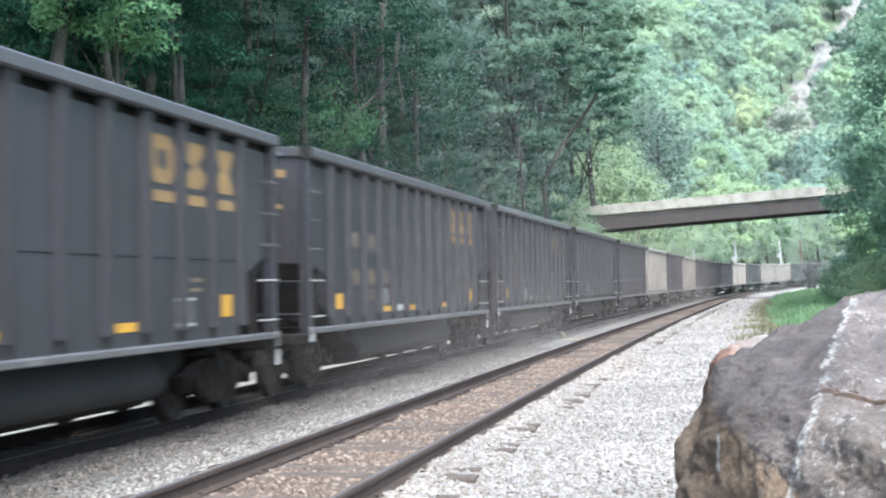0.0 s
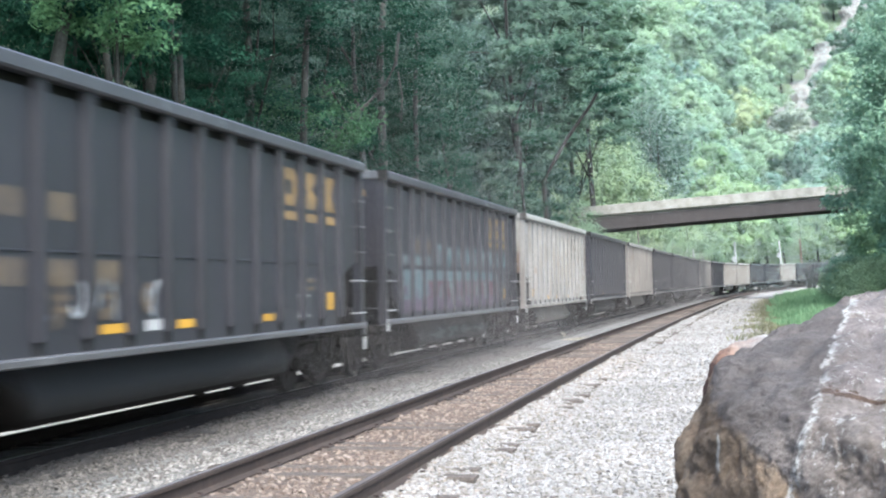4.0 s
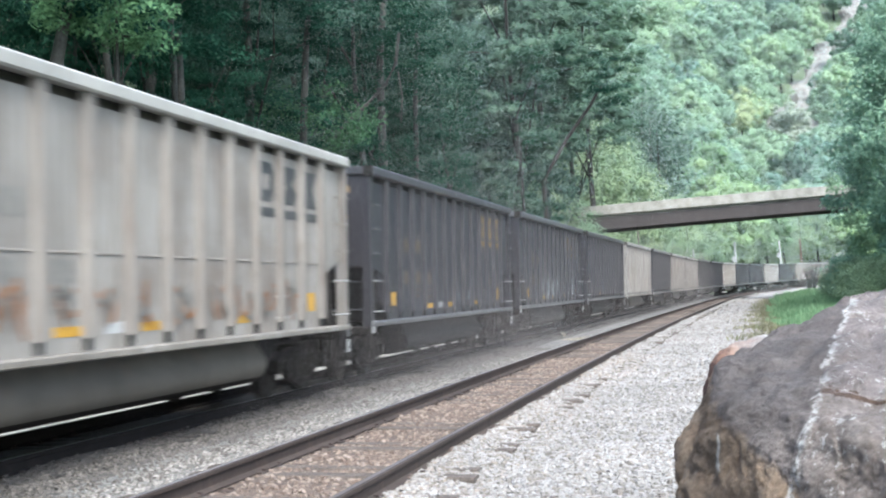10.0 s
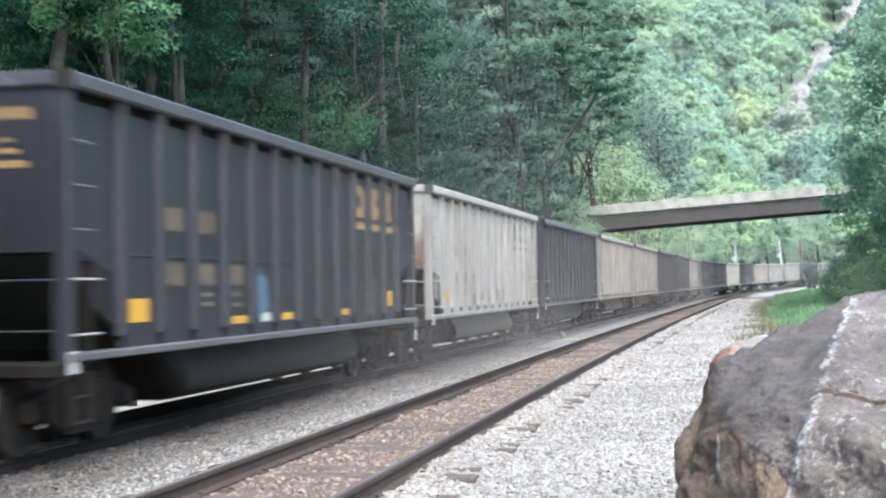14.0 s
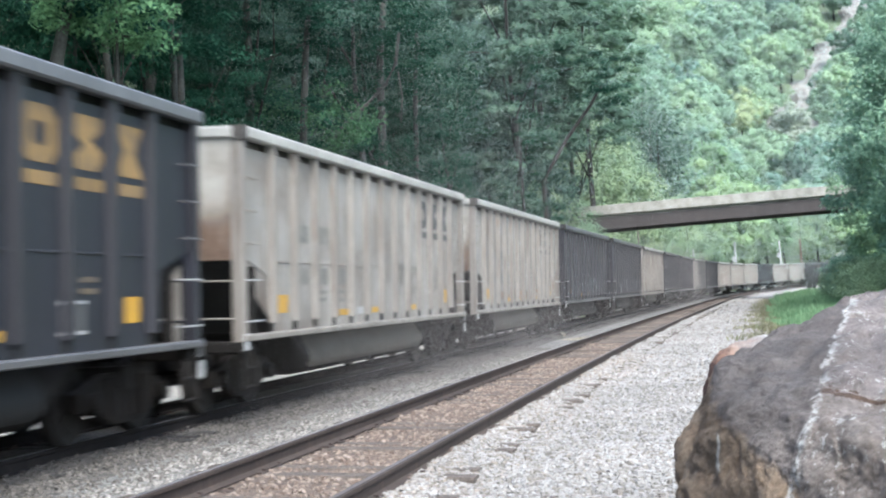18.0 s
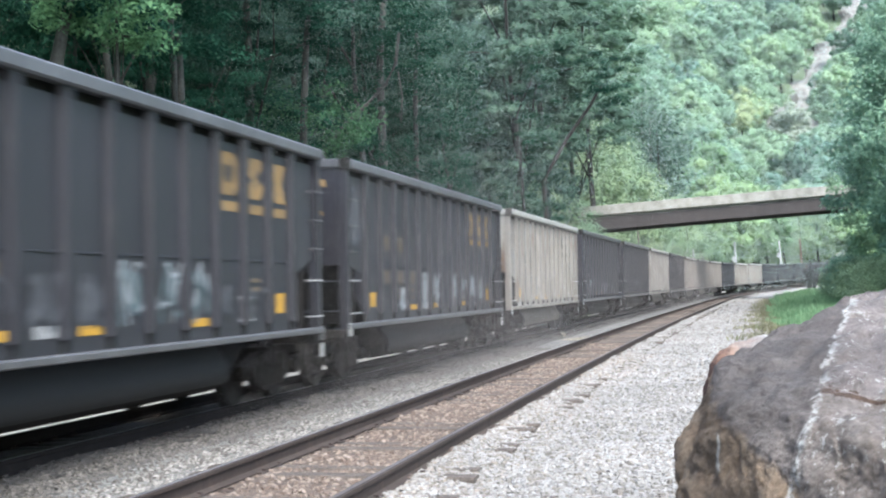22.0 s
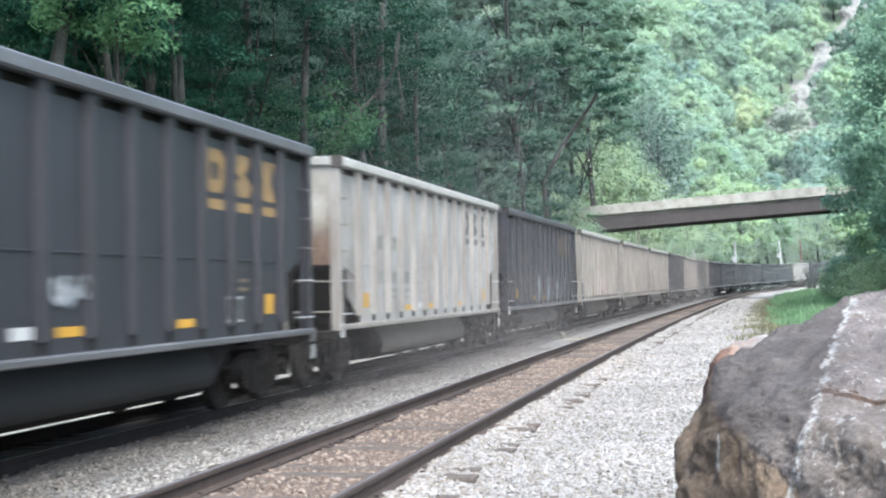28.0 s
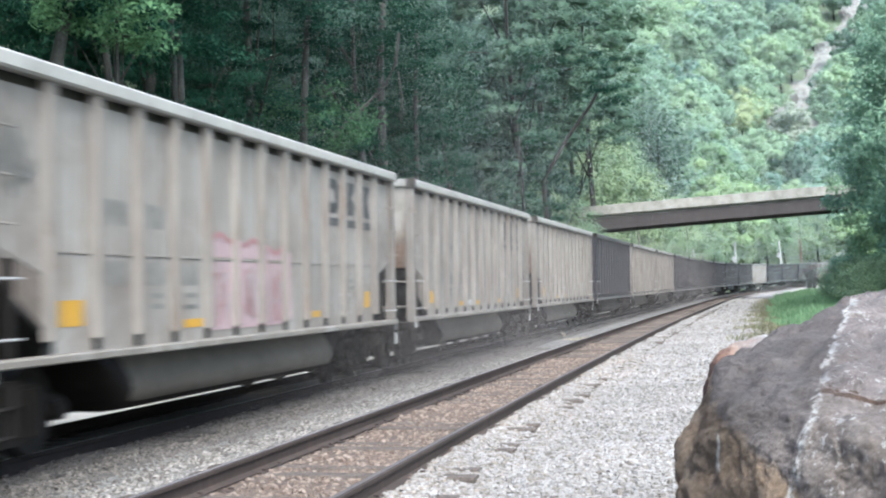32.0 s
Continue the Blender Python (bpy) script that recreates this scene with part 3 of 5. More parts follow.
    for k in range(n):
        a = 2 * math.pi * k / n
        r = 1 + 0.22 * math.sin(2 * a + ph[0]) + 0.16 * math.sin(3 * a + ph[1]) + 0.1 * math.sin(5 * a + ph[2])
        ring.append((cy + ry * r * math.cos(a), cz + rz * r * math.sin(a)))
    return Shape().prism([(x - 0.002, *p) for p in ring], [(x + 0.005, *p) for p in ring])


def axle_mesh():
    return Shape().rod((-1.05, 0, 0), (1.05, 0, 0), 0.075, 10).mesh("wheelset", WHEEL)


def wheel_mesh():
    s = Shape()
    s.disc(0.765, 0, 0, 0.457, 0.115, 26)
    s.disc(0.705, 0, 0, 0.485, 0.03, 26)
    s.disc(0.835, 0, 0, 0.33, 0.03, 20)
    s.disc(0.86, 0, 0, 0.13, 0.10, 12)
    for k in range(3):
        a = 2.1 * k
        s.box(0.835, 0.865, 0.22 * math.cos(a) - .04, 0.22 * math.cos(a) + .04, 0.22 * math.sin(a) - .04, 0.22 * math.sin(a) + .04)
    return s.mesh("wheel", WHEEL)


def bolster_mesh():
    s = Shape().box(-1.15, 1.15, -0.2, 0.2, 0.54, 0.80, 0.05)
    s.box(-0.95, 0.95, -0.52, -0.44, 0.40, 0.52, 0.02)
    s.box(-0.95, 0.95, 0.44, 0.52, 0.40, 0.52, 0.02)
    return s.mesh("truck", TRUCK)


def side_frame_mesh():
    prof = [(-1.12, 0.36), (-0.78, 0.36), (-0.62, 0.27), (-0.34, 0.17), (0.34, 0.17), (0.62, 0.27), (0.78, 0.36), (1.12, 0.36), (1.14, 0.56), (0.92, 0.62), (0.45, 0.74), (-0.45, 0.74), (-0.92, 0.62), (-1.14, 0.56)]
    s = Shape().prism([(0.97, *p) for p in prof], [(1.10, *p) for p in prof])
    for e in (-1, 1):
        s.disc(1.13, e * 0.89, 0.457, 0.105, 0.16, 12)
        s.box(1.10, 1.16, e * 0.42 - .07, e * 0.42 + .07, 0.24, 0.70, 0.02)
    for k in range(3):
        s.rod((1.06, -0.22 + 0.22 * k, 0.24), (1.06, -0.22 + 0.22 * k, 0.56), 0.085, 8)
    return s.mesh("side_frame", TRUCK)


def tub_mesh(mat):
    s = Shape()
    half = [(1.10, 1.16), (1.14, 1.05), (1.22, 0.92), (1.29, 0.80), (1.31, 0.69), (1.26, 0.57), (1.08, 0.478), (0.85, 0.445)]
    stations = [(-4.72, 0.97), (-4.70, 0.93), (-4.3, 0.50), (-3.95, 0.14), (-3.85, 0.06), (-3.7, 0.0), (-1.2, 0.0), (1.2, 0.0), (3.7, 0.0), (3.85, 0.06), (3.95, 0.14), (4.3, 0.50), (4.70, 0.93), (4.72, 0.97)]
    rings = []
    for y, up in stations:
        ring = []
        for x, z in half:
            ring.append((x * (1 - 0.04 * up), y, z + (1.16 - z) * up))
        rings.append([(-x, yy, z) for x, yy, z in ring] + list(reversed(ring)))
    n = len(rings[0])
    vs = [p for r in rings for p in r]
    fs = [(i * n + k, i * n + (k + 1) % n, (i + 1) * n + (k + 1) % n, (i + 1) * n + k) for i in range(len(rings) - 1) for k in range(n)]
    fs += [tuple(range(n)), tuple(range(len(vs) - 1, len(vs) - n - 1, -1))]
    s.add(vs, fs)
    return s.mesh("tub", mat, True)


AXLE, WHEEL_MESH, BOLSTER, SIDE_FRAME = axle_mesh(), wheel_mesh(), bolster_mesh(), side_frame_mesh()
LEVEL = Matrix.Rotation(LOW_CANT - CANT, 4, "Y")   # trucks follow the track, bodies lean a little more
HALF_TURN = Matrix.Rotation(math.pi, 4, "Z")
AXLES = (-6.15 - 0.89, -6.15 + 0.89, 6.15 - 0.89, 6.15 + 0.89)


def build_car(label, sheet, rib, chord, sill, end, tub, mark, dim):
    car = thing("coal_gondola", Matrix.Identity(4), label, "rail car", "cars of the coal train")
    B = BODY
    prof = [(-B + 1.30, 1.20), (-B + 1.30, 1.95), (-B + 0.20, 2.26), (-B, 2.26), (-B, 3.725), (B, 3.725), (B, 2.26), (B - 0.20, 2.26), (B - 1.30, 1.95), (B - 1.30, 1.20)]
    for side in (-1, 1):
        x0, x1 = sorted((side * (SHEET - 0.03), side * SHEET))
        part("side_sheet", Shape().prism([(x0, *p) for p in prof], [(x1, *p) for p in prof]), sheet, car)
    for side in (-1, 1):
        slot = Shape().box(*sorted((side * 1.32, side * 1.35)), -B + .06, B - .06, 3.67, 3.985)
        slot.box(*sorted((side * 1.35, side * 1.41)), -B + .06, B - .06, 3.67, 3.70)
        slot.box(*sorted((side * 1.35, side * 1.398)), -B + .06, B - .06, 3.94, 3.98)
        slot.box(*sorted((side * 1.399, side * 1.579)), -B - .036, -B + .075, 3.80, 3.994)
        part("chord_recess", slot, RECESS_SHADE if end is RUST_END else SHADE_BLACK, car, "recess under the top chord, shade painted into its lining")
    rib_shape = Shape()
    for za, zb, w0, w1, dx in ((1.335, 3.84, .09, .06, .09), (1.215, 1.333, .05, .045, .035)):
        rib_shape.prism([(SHEET - .005, -w0, za), (SHEET - .005, w0, za), (SHEET + dx, w1, za), (SHEET + dx, -w1, za)],
                        [(SHEET - .005, -w0, zb), (SHEET - .005, w0, zb), (SHEET + dx, w1, zb), (SHEET + dx, -w1, zb)])
    rib_me = rib_shape.mesh("rib", rib)
    rib_me.materials.append(SHADE_BLACK)
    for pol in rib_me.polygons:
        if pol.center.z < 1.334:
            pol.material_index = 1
    for y in RIBS:
        part("rib", rib_me, rib, car, at=Matrix.Translation((0, y, 0)))
        part("rib", rib_me, rib, car, at=Matrix.Translation((0, y, 0)) @ Matrix.Rotation(math.pi, 4, "Z"))
    for side in (-1, 1):
        a, b = sorted((side * 1.40, side * 1.575))
        part("top_chord", Shape().box(a, b, -B - .03, B + .03, 3.825, 3.99, 0.025), chord, car)
        a, b = sorted((side * 1.38, side * 1.575))
        part("side_sill", Shape().box(a, b, -B, B, 1.115, 1.20, 0.015), sill, car)
        a, b = sorted((side * 1.436, side * 1.452))
        part("seam_bar", Shape().box(a, b, -B + 1.3, B - 1.3, 2.18, 2.208, 0.006), rib, car)
    for e in (-1, 1):
        y0, y1 = sorted((e * B, e * (B - .04)))
        sh = Shape().box(-1.41, 1.41, y0, y1, 2.2, 3.86)
        part("end_sheet", sh, end, car)
        y0, y1 = sorted((e * (B - .12), e * (B + .05)))
        part("end_chord", Shape().box(-1.398, 1.398, y0, y1, 3.83, 3.985, 0.02), chord, car)
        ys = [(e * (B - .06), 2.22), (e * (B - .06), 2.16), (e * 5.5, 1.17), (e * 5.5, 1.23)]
        part("slope_sheet", Shape().prism([(-1.33, *p) for p in ys], [(1.33, *p) for p in ys]), SHADE_BLACK, car)
        for side in (-1, 1):
            part("bay_post", Shape().box(*sorted((side * 1.36, side * 1.42)), *sorted((e * (B - .72), e * (B - .60))), 1.2, 2.12), UNDER, car)
            part("corner_plate", Shape().box(*sorted((side * 1.532, side * 1.55)), *sorted((e * (B - .14), e * (B + .02))), 1.0, 1.22), SILL_DARK if side * e > 0 else WHITE_MARK, car, "pale plate at the foot of the corner post")
        y0, y1 = sorted((e * (B - .35), e * (B + .12)))
        part("end_sill", Shape().box(-1.50, 1.50, y0, y1, 0.96, 1.112, 0.02), UNDER, car)
        part("center_sill", Shape().box(-.22, .22, *sorted((e * 4.6, e * (B + .15))), .70, .955), UNDER, car)
        cp = Shape().box(-.09, .09, *sorted((e * (B + .15), e * 8.02)), .76, .92, .03)
        cp.box(-.16, .14, *sorted((e * 7.84, e * 8.085)), .70, .98, .05)
        part("coupler", cp, TRUCK, car)
        for side in (-1, 1):
            x0, x1 = sorted((side * 1.36, side * 1.53))
            y0, y1 = sorted((e * (B - .15), e * (B + .012)))
            part("corner_post", Shape().box(x0, x1, y0, y1, 1.112, 3.825, 0.015), rib, car)
            if side > 0:
                x = side * 1.575
                for z in (1.38, 1.93, 2.42, 2.86, 3.30):
                    y0, y1 = e * (B - .08), e * (B - (.44 if z > 2.3 else .58))
                    grab = Shape().tube([(1.45, y0, z), (x, y0, z), (x, y1, z), (1.45, y1, z)], [.013] * 4, 6)
                    part("grab_iron", grab, BRIGHT if z < 2.3 else sill, car)
            st = Shape()
            for yy in (e * (B - .10), e * (B - .50)):
                st.box(side * 1.50 - .015, side * 1.50 + .015, yy - .03, yy + .03, .50, 1.0)
            for z in (.50, .76):
                st.rod((side * 1.50, e * (B - .12), z), (side * 1.50, e * (B - .48), z), .02)
            part("step", st, UNDER, car)
        for z in (1.42, 1.92):
            part("end_rail", Shape().rod((-1.40, e * (B + .06), z), (1.40, e * (B + .06), z), .014), rib, car)
        for xx in (-.55, .55):
            part("end_post", Shape().box(xx - .05, xx + .05, *sorted((e * (B - .10), e * (B - .02))), 1.112, 2.2), rib, car)
        tr = part("truck", BOLSTER, TRUCK, car, at=Matrix.Translation((0, e * 6.15, RAISED)) @ LEVEL)
        part("side_frame", SIDE_FRAME, TRUCK, tr)
        part("side_frame", SIDE_FRAME, TRUCK, tr, at=HALF_TURN)
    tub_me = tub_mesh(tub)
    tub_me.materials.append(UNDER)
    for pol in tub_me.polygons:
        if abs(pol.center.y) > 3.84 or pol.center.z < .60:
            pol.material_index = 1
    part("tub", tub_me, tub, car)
    part("cut_lever_plate", Shape().box(1.47, 1.53, B - .02, B + .10, .74, .95, .01), BRIGHT, car, "bright steel plate")
    for y in AXLES:
        ws = part("wheelset", AXLE, WHEEL, car, at=Matrix.Translation((0, y, 0.457 + RAISED)) @ LEVEL)
        part("wheel", WHEEL_MESH, WHEEL, ws)
        part("wheel", WHEEL_MESH, WHEEL, ws, at=HALF_TURN)
    # three plain emblem shapes near the trailing end, each over a bar
    for k in (10, 11, 12):
        y, w = panel(k)
        w = min(w, 0.34)
        part("emblem", emblem(k - 10, y, w, 3.04, 3.60), mark, car, "blocky painted emblem shape")
        part("emblem_bar", plate(y - w, y + w, 2.83, 2.96), mark, car)
    # lettering that stays as bars
    if end is not RUST_END:
        for z0, z1, x1 in ((3.52, 3.64, 1.15), (3.30, 3.34, .95), (3.18, 3.23, 1.0), (3.04, 3.11, 1.1)):
            bar = Shape().box(-1.1, x1, -B - .006, -B + .002, z0, z1)
            part("lettering_bar", bar, mark, car)
    for k, z0, z1 in ((2, 2.50, 2.78), (3, 2.50, 2.78), (2, 1.86, 2.13), (3, 1.86, 2.13), (4, 1.86, 2.13)):
        y, w = panel(k)
        pair = Shape()
        for c in (-.36, .30):
            a, b, q = y + (c - .27) * w, y + (c + .27) * w, .045
            flat(pair, [(a + q, z0), (b - q, z0), (b, z0 + q), (b, z1 - q), (b - q, z1), (a + q, z1), (a, z1 - q), (a, z0 + q)])
        part("lettering_bar", pair, dim, car)
    for k, zz in ((3, 1.72), (3, 1.60), (4, 1.72), (4, 1.58), (11, 1.90), (11, 1.78)):
        y, w = panel(k)
        part("small_lettering_bar", plate(y - w * .4, y + w * .45, zz, zz + .055), dim, car)
    part("reflector", plate(-B + 1.50, -B + 2.04, 1.46, 1.72), YELLOW, car, "yellow panel")
    part("reflector", plate(B - 1.95, B - 1.58, 1.46, 1.74), YELLOW, car, "yellow panel")
    for y, w in ((-B + 4.92, .28), (-B + 6.9, .25), (-B + 9.85, .25)):
        part("reflector", plate(y - w, y + w, 1.36, 1.46), YELLOW, car, "yellow strip")
    part("placard", plate(-B + 5.75, -B + 6.15, 1.36, 1.48), WHITE_MARK, car, "white plate")
    part("placard", plate(B - 3.42, B - 2.90, 1.38, 1.70), SILL_DARK, car, "grey framed plate")
    for z in (1.375, 1.68):
        part("placard_edge", plate(B - 3.43, B - 2.89, z, z + .035, SHEET + .004), WHITE_MARK, car, "white edge strip")
    return car


def strokes(cy, cz, w, h, n, rng, x=SHEET, wide=(.035, .075)):
    """Sprayed lines: bowed uprights, hooks and loops, each a ribbon of its own height."""
    s = Shape()
    for i in range(n):
        t = rng.uniform(*wide)
        y, z = cy + rng.uniform(-.75, .75) * w, cz + rng.uniform(-.25, .25) * h
        if rng.random() < .5:
            lean, bow = rng.uniform(-.35, .35) * w, rng.uniform(-.3, .3) * w
            hh = h * rng.uniform(.55, 1)
            mid = [(y + lean * f + bow * math.sin(math.pi * (f + 1) / 2), cz + f * hh) for f in (-1, -.6, -.2, .2, .6, 1)]
        else:
            a0, span, r = rng.uniform(0, 6.28), rng.uniform(2.2, 4.6), rng.uniform(.35, .75)
            mid = [(y + math.cos(a0 + span * k / 9) * w * r * .6, z + math.sin(a0 + span * k / 9) * h * r) for k in range(10)]
        lo, hi = [], []
        for k, p in enumerate(mid):
            a, b = mid[max(k - 1, 0)], mid[min(k + 1, len(mid) - 1)]
            dy, dz = b[0] - a[0], b[1] - a[1]
            q = math.hypot(dy, dz) or 1
            e = t * (.6 if k in (0, len(mid) - 1) else 1) * .5
            lo.append((p[0] - dz / q * e, p[1] + dy / q * e))
            hi.append((p[0] + dz / q * e, p[1] - dy / q * e))
        for k in range(len(mid) - 1):
            flat(s, [lo[k], lo[k + 1], hi[k + 1], hi[k]], x + .0009 * i)
    return s


GRAFFITI = {
    # car: (panels from, to, low, high, materials)
    1: [(4, 6, 1.4, 1.9, (SPRAY_WHITE,), .35)],
    2: [(4, 6, 1.35, 1.75, (SPRAY_WHITE,), .5)],
    3: [(3, 6, 1.4, 2.0, (GOLD_DIM, SPRAY_WHITE), .3)],
    4: [],
    5: [(5, 12, 1.35, 2.0, (INK_DIM,), .6)],
    7: [(3, 12, 1.35, 1.95, (INK_DIM, SPRAY_ORANGE), .55)],
    8: [(7, 9, 1.4, 1.8, (SPRAY_WHITE,), .3)],
    9: [(4, 8, 1.35, 2.1, (SPRAY_WHITE,), .8), (11, 12, 1.4, 2.1, (SPRAY_WHITE,), 1.0)],
    10: [(5, 6, 1.4, 2.1, (SPRAY_BLUE,), 1.0)],
    11: [(4, 9, 1.35, 1.8, (INK_DIM,), .5)],
    12: [(5, 6, 1.4, 2.2, (SPRAY_BLUE,), 1.0)],
    13: [(8, 10, 1.7, 2.4, (INK_DIM,), .4)],
    14: [(3, 10, 1.35, 1.7, (SPRAY_ORANGE, INK_DIM), .5)],
    15: [(3, 7, 1.4, 2.0, (SPRAY_SMEAR,), .8), (7, 10, 1.4, 2.16, (SPRAY_WHITE, SPRAY_TEAL), .8), (10, 12, 1.4, 1.9, (SPRAY_SMEAR,), .5)],
    16: [(3, 4, 1.36, 1.85, (SPRAY_WHITE,), .9), (5, 7, 1.38, 2.12, (SPRAY_WHITE,), 1.0), (8, 12, 1.5, 2.12, (SPRAY_WHITE,), .7), (0, 1, 2.3, 3.7, (SPRAY_SMEAR,), 1.3)],
    18: [(0, 1, 2.7, 3.6, (SPRAY_SMEAR,), 1.0), (2, 4, 1.35, 2.1, (SPRAY_WHITE,), .7), (6, 9, 1.4, 1.9, (SPRAY_WHITE,), .4)],
    19: [(6, 7, 1.6, 2.0, (SPRAY_WHITE,), .8)],
    21: [(5, 6, 1.35, 2.15, (SPRAY_WHITE,), 1.0), (7, 8, 1.35, 2.15, (SPRAY_WHITE,), 1.0), (9, 10, 1.35, 2.0, (SPRAY_WHITE,), 1.0), (11, 12, 1.75, 2.1, (SPRAY_WHITE,), .6)],
    22: [(0, 1, 2.6, 3.6, (INK_DIM,), .7)],
}


def spray(car, n):
    rng = random.Random(n * 7 + 1)
    layer = 0
    if n == 4:
        for i in range(26):
            part("graffiti_patch", blob(rng.uniform(-2.6, 3.4), rng.uniform(.70, .86), rng.uniform(.12, .34), rng.uniform(.03, .07), rng, 1.300 + .0008 * i), SPRAY_GREEN, car)
        for k in range(1, 13):
            y, w = panel(k)
            if k < 11:
                part("graffiti_patch", plate(y - w, y + w, 1.30, 1.60, SHEET + .001), SPRAY_PURPLE, car)
                part("graffiti_patch", plate(y - w, y + w, 1.56, 1.97, SHEET + .003, .05), SPRAY_RED if k > 2 else SPRAY_TEAL, car)
                part("graffiti_patch", plate(y - w, y + w, 1.94, 2.165, SHEET + .005, .02), SPRAY_TEAL, car)
                part("graffiti_patch", plate(RIBS[k] - .058, RIBS[k] + .058, 1.36, 1.62, SHEET + .092), SPRAY_PURPLE, car)
                part("graffiti_patch", plate(RIBS[k] - .058, RIBS[k] + .058, 1.61, 1.95, SHEET + .093), SPRAY_RED if k > 2 else SPRAY_TEAL, car)
                part("graffiti_patch", plate(RIBS[k] - .058, RIBS[k] + .058, 1.94, 2.17, SHEET + .094), SPRAY_TEAL, car)
                for i in range(2):
                    part("graffiti_patch", blob(y + rng.uniform(-.22, .22), rng.uniform(1.62, 1.9), rng.uniform(.07, .16), rng.uniform(.10, .2), rng, SHEET + .009 + .002 * i), rng.choice((SPRAY_TEAL, SPRAY_PURPLE, SPRAY_RED)), car)
            else:
                part("graffiti_patch", blob(y, 1.8, .10, .32, rng, SHEET + .006), SPRAY_TEAL, car)
            z = 2.50 if k > 3 else 2.36
            part("graffiti_patch", blob(y, z, w * .72, (z - 2.24) * .8, rng, SHEET + .004), SPRAY_TEAL, car)
            part("graffiti_patch", blob(y + .1, z - .03, w * .6, (z - 2.24) * .62, rng, SHEET + .006), rng.choice((SPRAY_TEAL, SPRAY_SMEAR)), car)
            part("graffiti_patch", strokes(y, z - .02, w * .85, (z - 2.24) * .8, 4, rng, SHEET + .012, (.02, .035)), SPRAY_FRINGE, car)
            if k in (5, 6, 8, 9, 11):
                part("graffiti_patch", strokes(y, 1.74, w * .95, .34, 4, rng, SHEET + .016, (.03, .06)), SPRAY_FRINGE, car)
    if n == 22:
        for k in (5, 6, 7):
            y, w = panel(k)
            top = (2.50, 2.46, 2.38)[k - 5]
            for za, zb in ((1.30, 2.166), (2.22, top)):
                crest = [(y + w - 2 * w * f, zb + (.05 * math.sin(7 * f + k * 2.1) if zb > 2.2 else 0)) for f in (0, .2, .4, .6, .8, 1)]
                part("graffiti_patch", flat(Shape(), [(y - w + (.1 if k == 5 and za < 2 else 0), za), (y + w, za)] + crest, SHEET + .003), SPRAY_PINK, car)
            part("graffiti_patch", plate(RIBS[k] - .055, RIBS[k] + .055, 1.36, top - .05, SHEET + .092), SPRAY_PINK, car)
            rim = Shape()
            for i in range(5):
                a, b = -1 + .4 * i, -1 + .4 * (i + 1)
                za, zb = top + .05 * math.sin(3.5 * (1 - a) + k * 2.1) - .03, top + .05 * math.sin(3.5 * (1 - b) + k * 2.1) - .03
                flat(rim, [(y + a * w, za - .03), (y + b * w, zb - .03), (y + b * w, zb + .04), (y + a * w, za + .04)], SHEET + .010)
            part("graffiti_patch", rim, SPRAY_RED2, car)
            part("graffiti_patch", strokes(y, 1.75, w * .9, .45, 4, rng, SHEET + .014, (.025, .045)), SPRAY_RED2, car)
            part("graffiti_patch", strokes(y, 1.8, w * .9, .42, 3, rng, SHEET + .024, (.04, .07)), SPRAY_SMEAR2, car)
        y, w = panel(5)
        part("graffiti_patch", blob(y - w + .05, 1.85, .045, .3, rng, SHEET + .034), SPRAY_RED2, car)
    for k0, k1, z0, z1, mats, dens in GRAFFITI.get(n, ()):
        for k in range(k0, k1):
            y, w = panel(k)
            if n == 21:
                for _ in range(6):
                    layer += 1
                    ry, rz = w * rng.uniform(.18, .5), (z1 - z0) * rng.uniform(.15, .42)
                    yc = y + rng.uniform(-1, 1) * max(.0, w - ry * 1.3)
                    zc = rng.uniform(min(z0 + rz, z1 - rz), max(z0 + rz, z1 - rz))
                    part("graffiti_patch", blob(yc, zc, ry, rz, rng, SHEET + .004 + .0012 * (layer % 11)), rng.choice(mats), car)
            for m in sorted(set(mats), key=lambda q: q.name):
                count = int(round(dens * 7 / len(set(mats)) + rng.uniform(-.5, 1.2)))
                if count > 0:
                    layer += 1
                    part("graffiti_patch", strokes(y, (z0 + z1) / 2, w, (z1 - z0) / 2, count, rng, SHEET + .018 + .009 * (layer % 2)), m, car)
            if dens >= .7 and rng.random() < .6:
                part("graffiti_patch", blob(y + rng.uniform(-.1, .1), (z0 + z1) / 2, w * rng.uniform(.3, .55), (z1 - z0) * rng.uniform(.2, .36), rng, SHEET + .003), rng.choice(mats), car)


KIND = {}
for k in range(-1, 42):
    KIND[k] = "dark"
for k in (5, 11, 20, 34):
    KIND[k] = "pale"
for k in (7, 13, 14, 17, 22, 23, 24, 26, 27, 38):
    KIND[k] = "tan"

PROTO = {
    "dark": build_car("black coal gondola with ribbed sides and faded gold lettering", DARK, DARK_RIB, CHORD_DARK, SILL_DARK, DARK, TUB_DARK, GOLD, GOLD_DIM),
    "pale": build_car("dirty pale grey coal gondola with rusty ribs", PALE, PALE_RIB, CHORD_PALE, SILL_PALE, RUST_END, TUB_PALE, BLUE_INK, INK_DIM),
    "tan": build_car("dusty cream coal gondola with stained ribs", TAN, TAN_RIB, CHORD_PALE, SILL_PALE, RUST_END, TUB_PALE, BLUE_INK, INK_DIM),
}
CARS = {}
used = set()
for k in sorted(KIND):
    p = PROTO[KIND[k]]
    if KIND[k] in used:
        CARS[k] = copy_thing(p, Matrix.Identity(4))
    else:
        CARS[k] = p
        used.add(KIND[k])
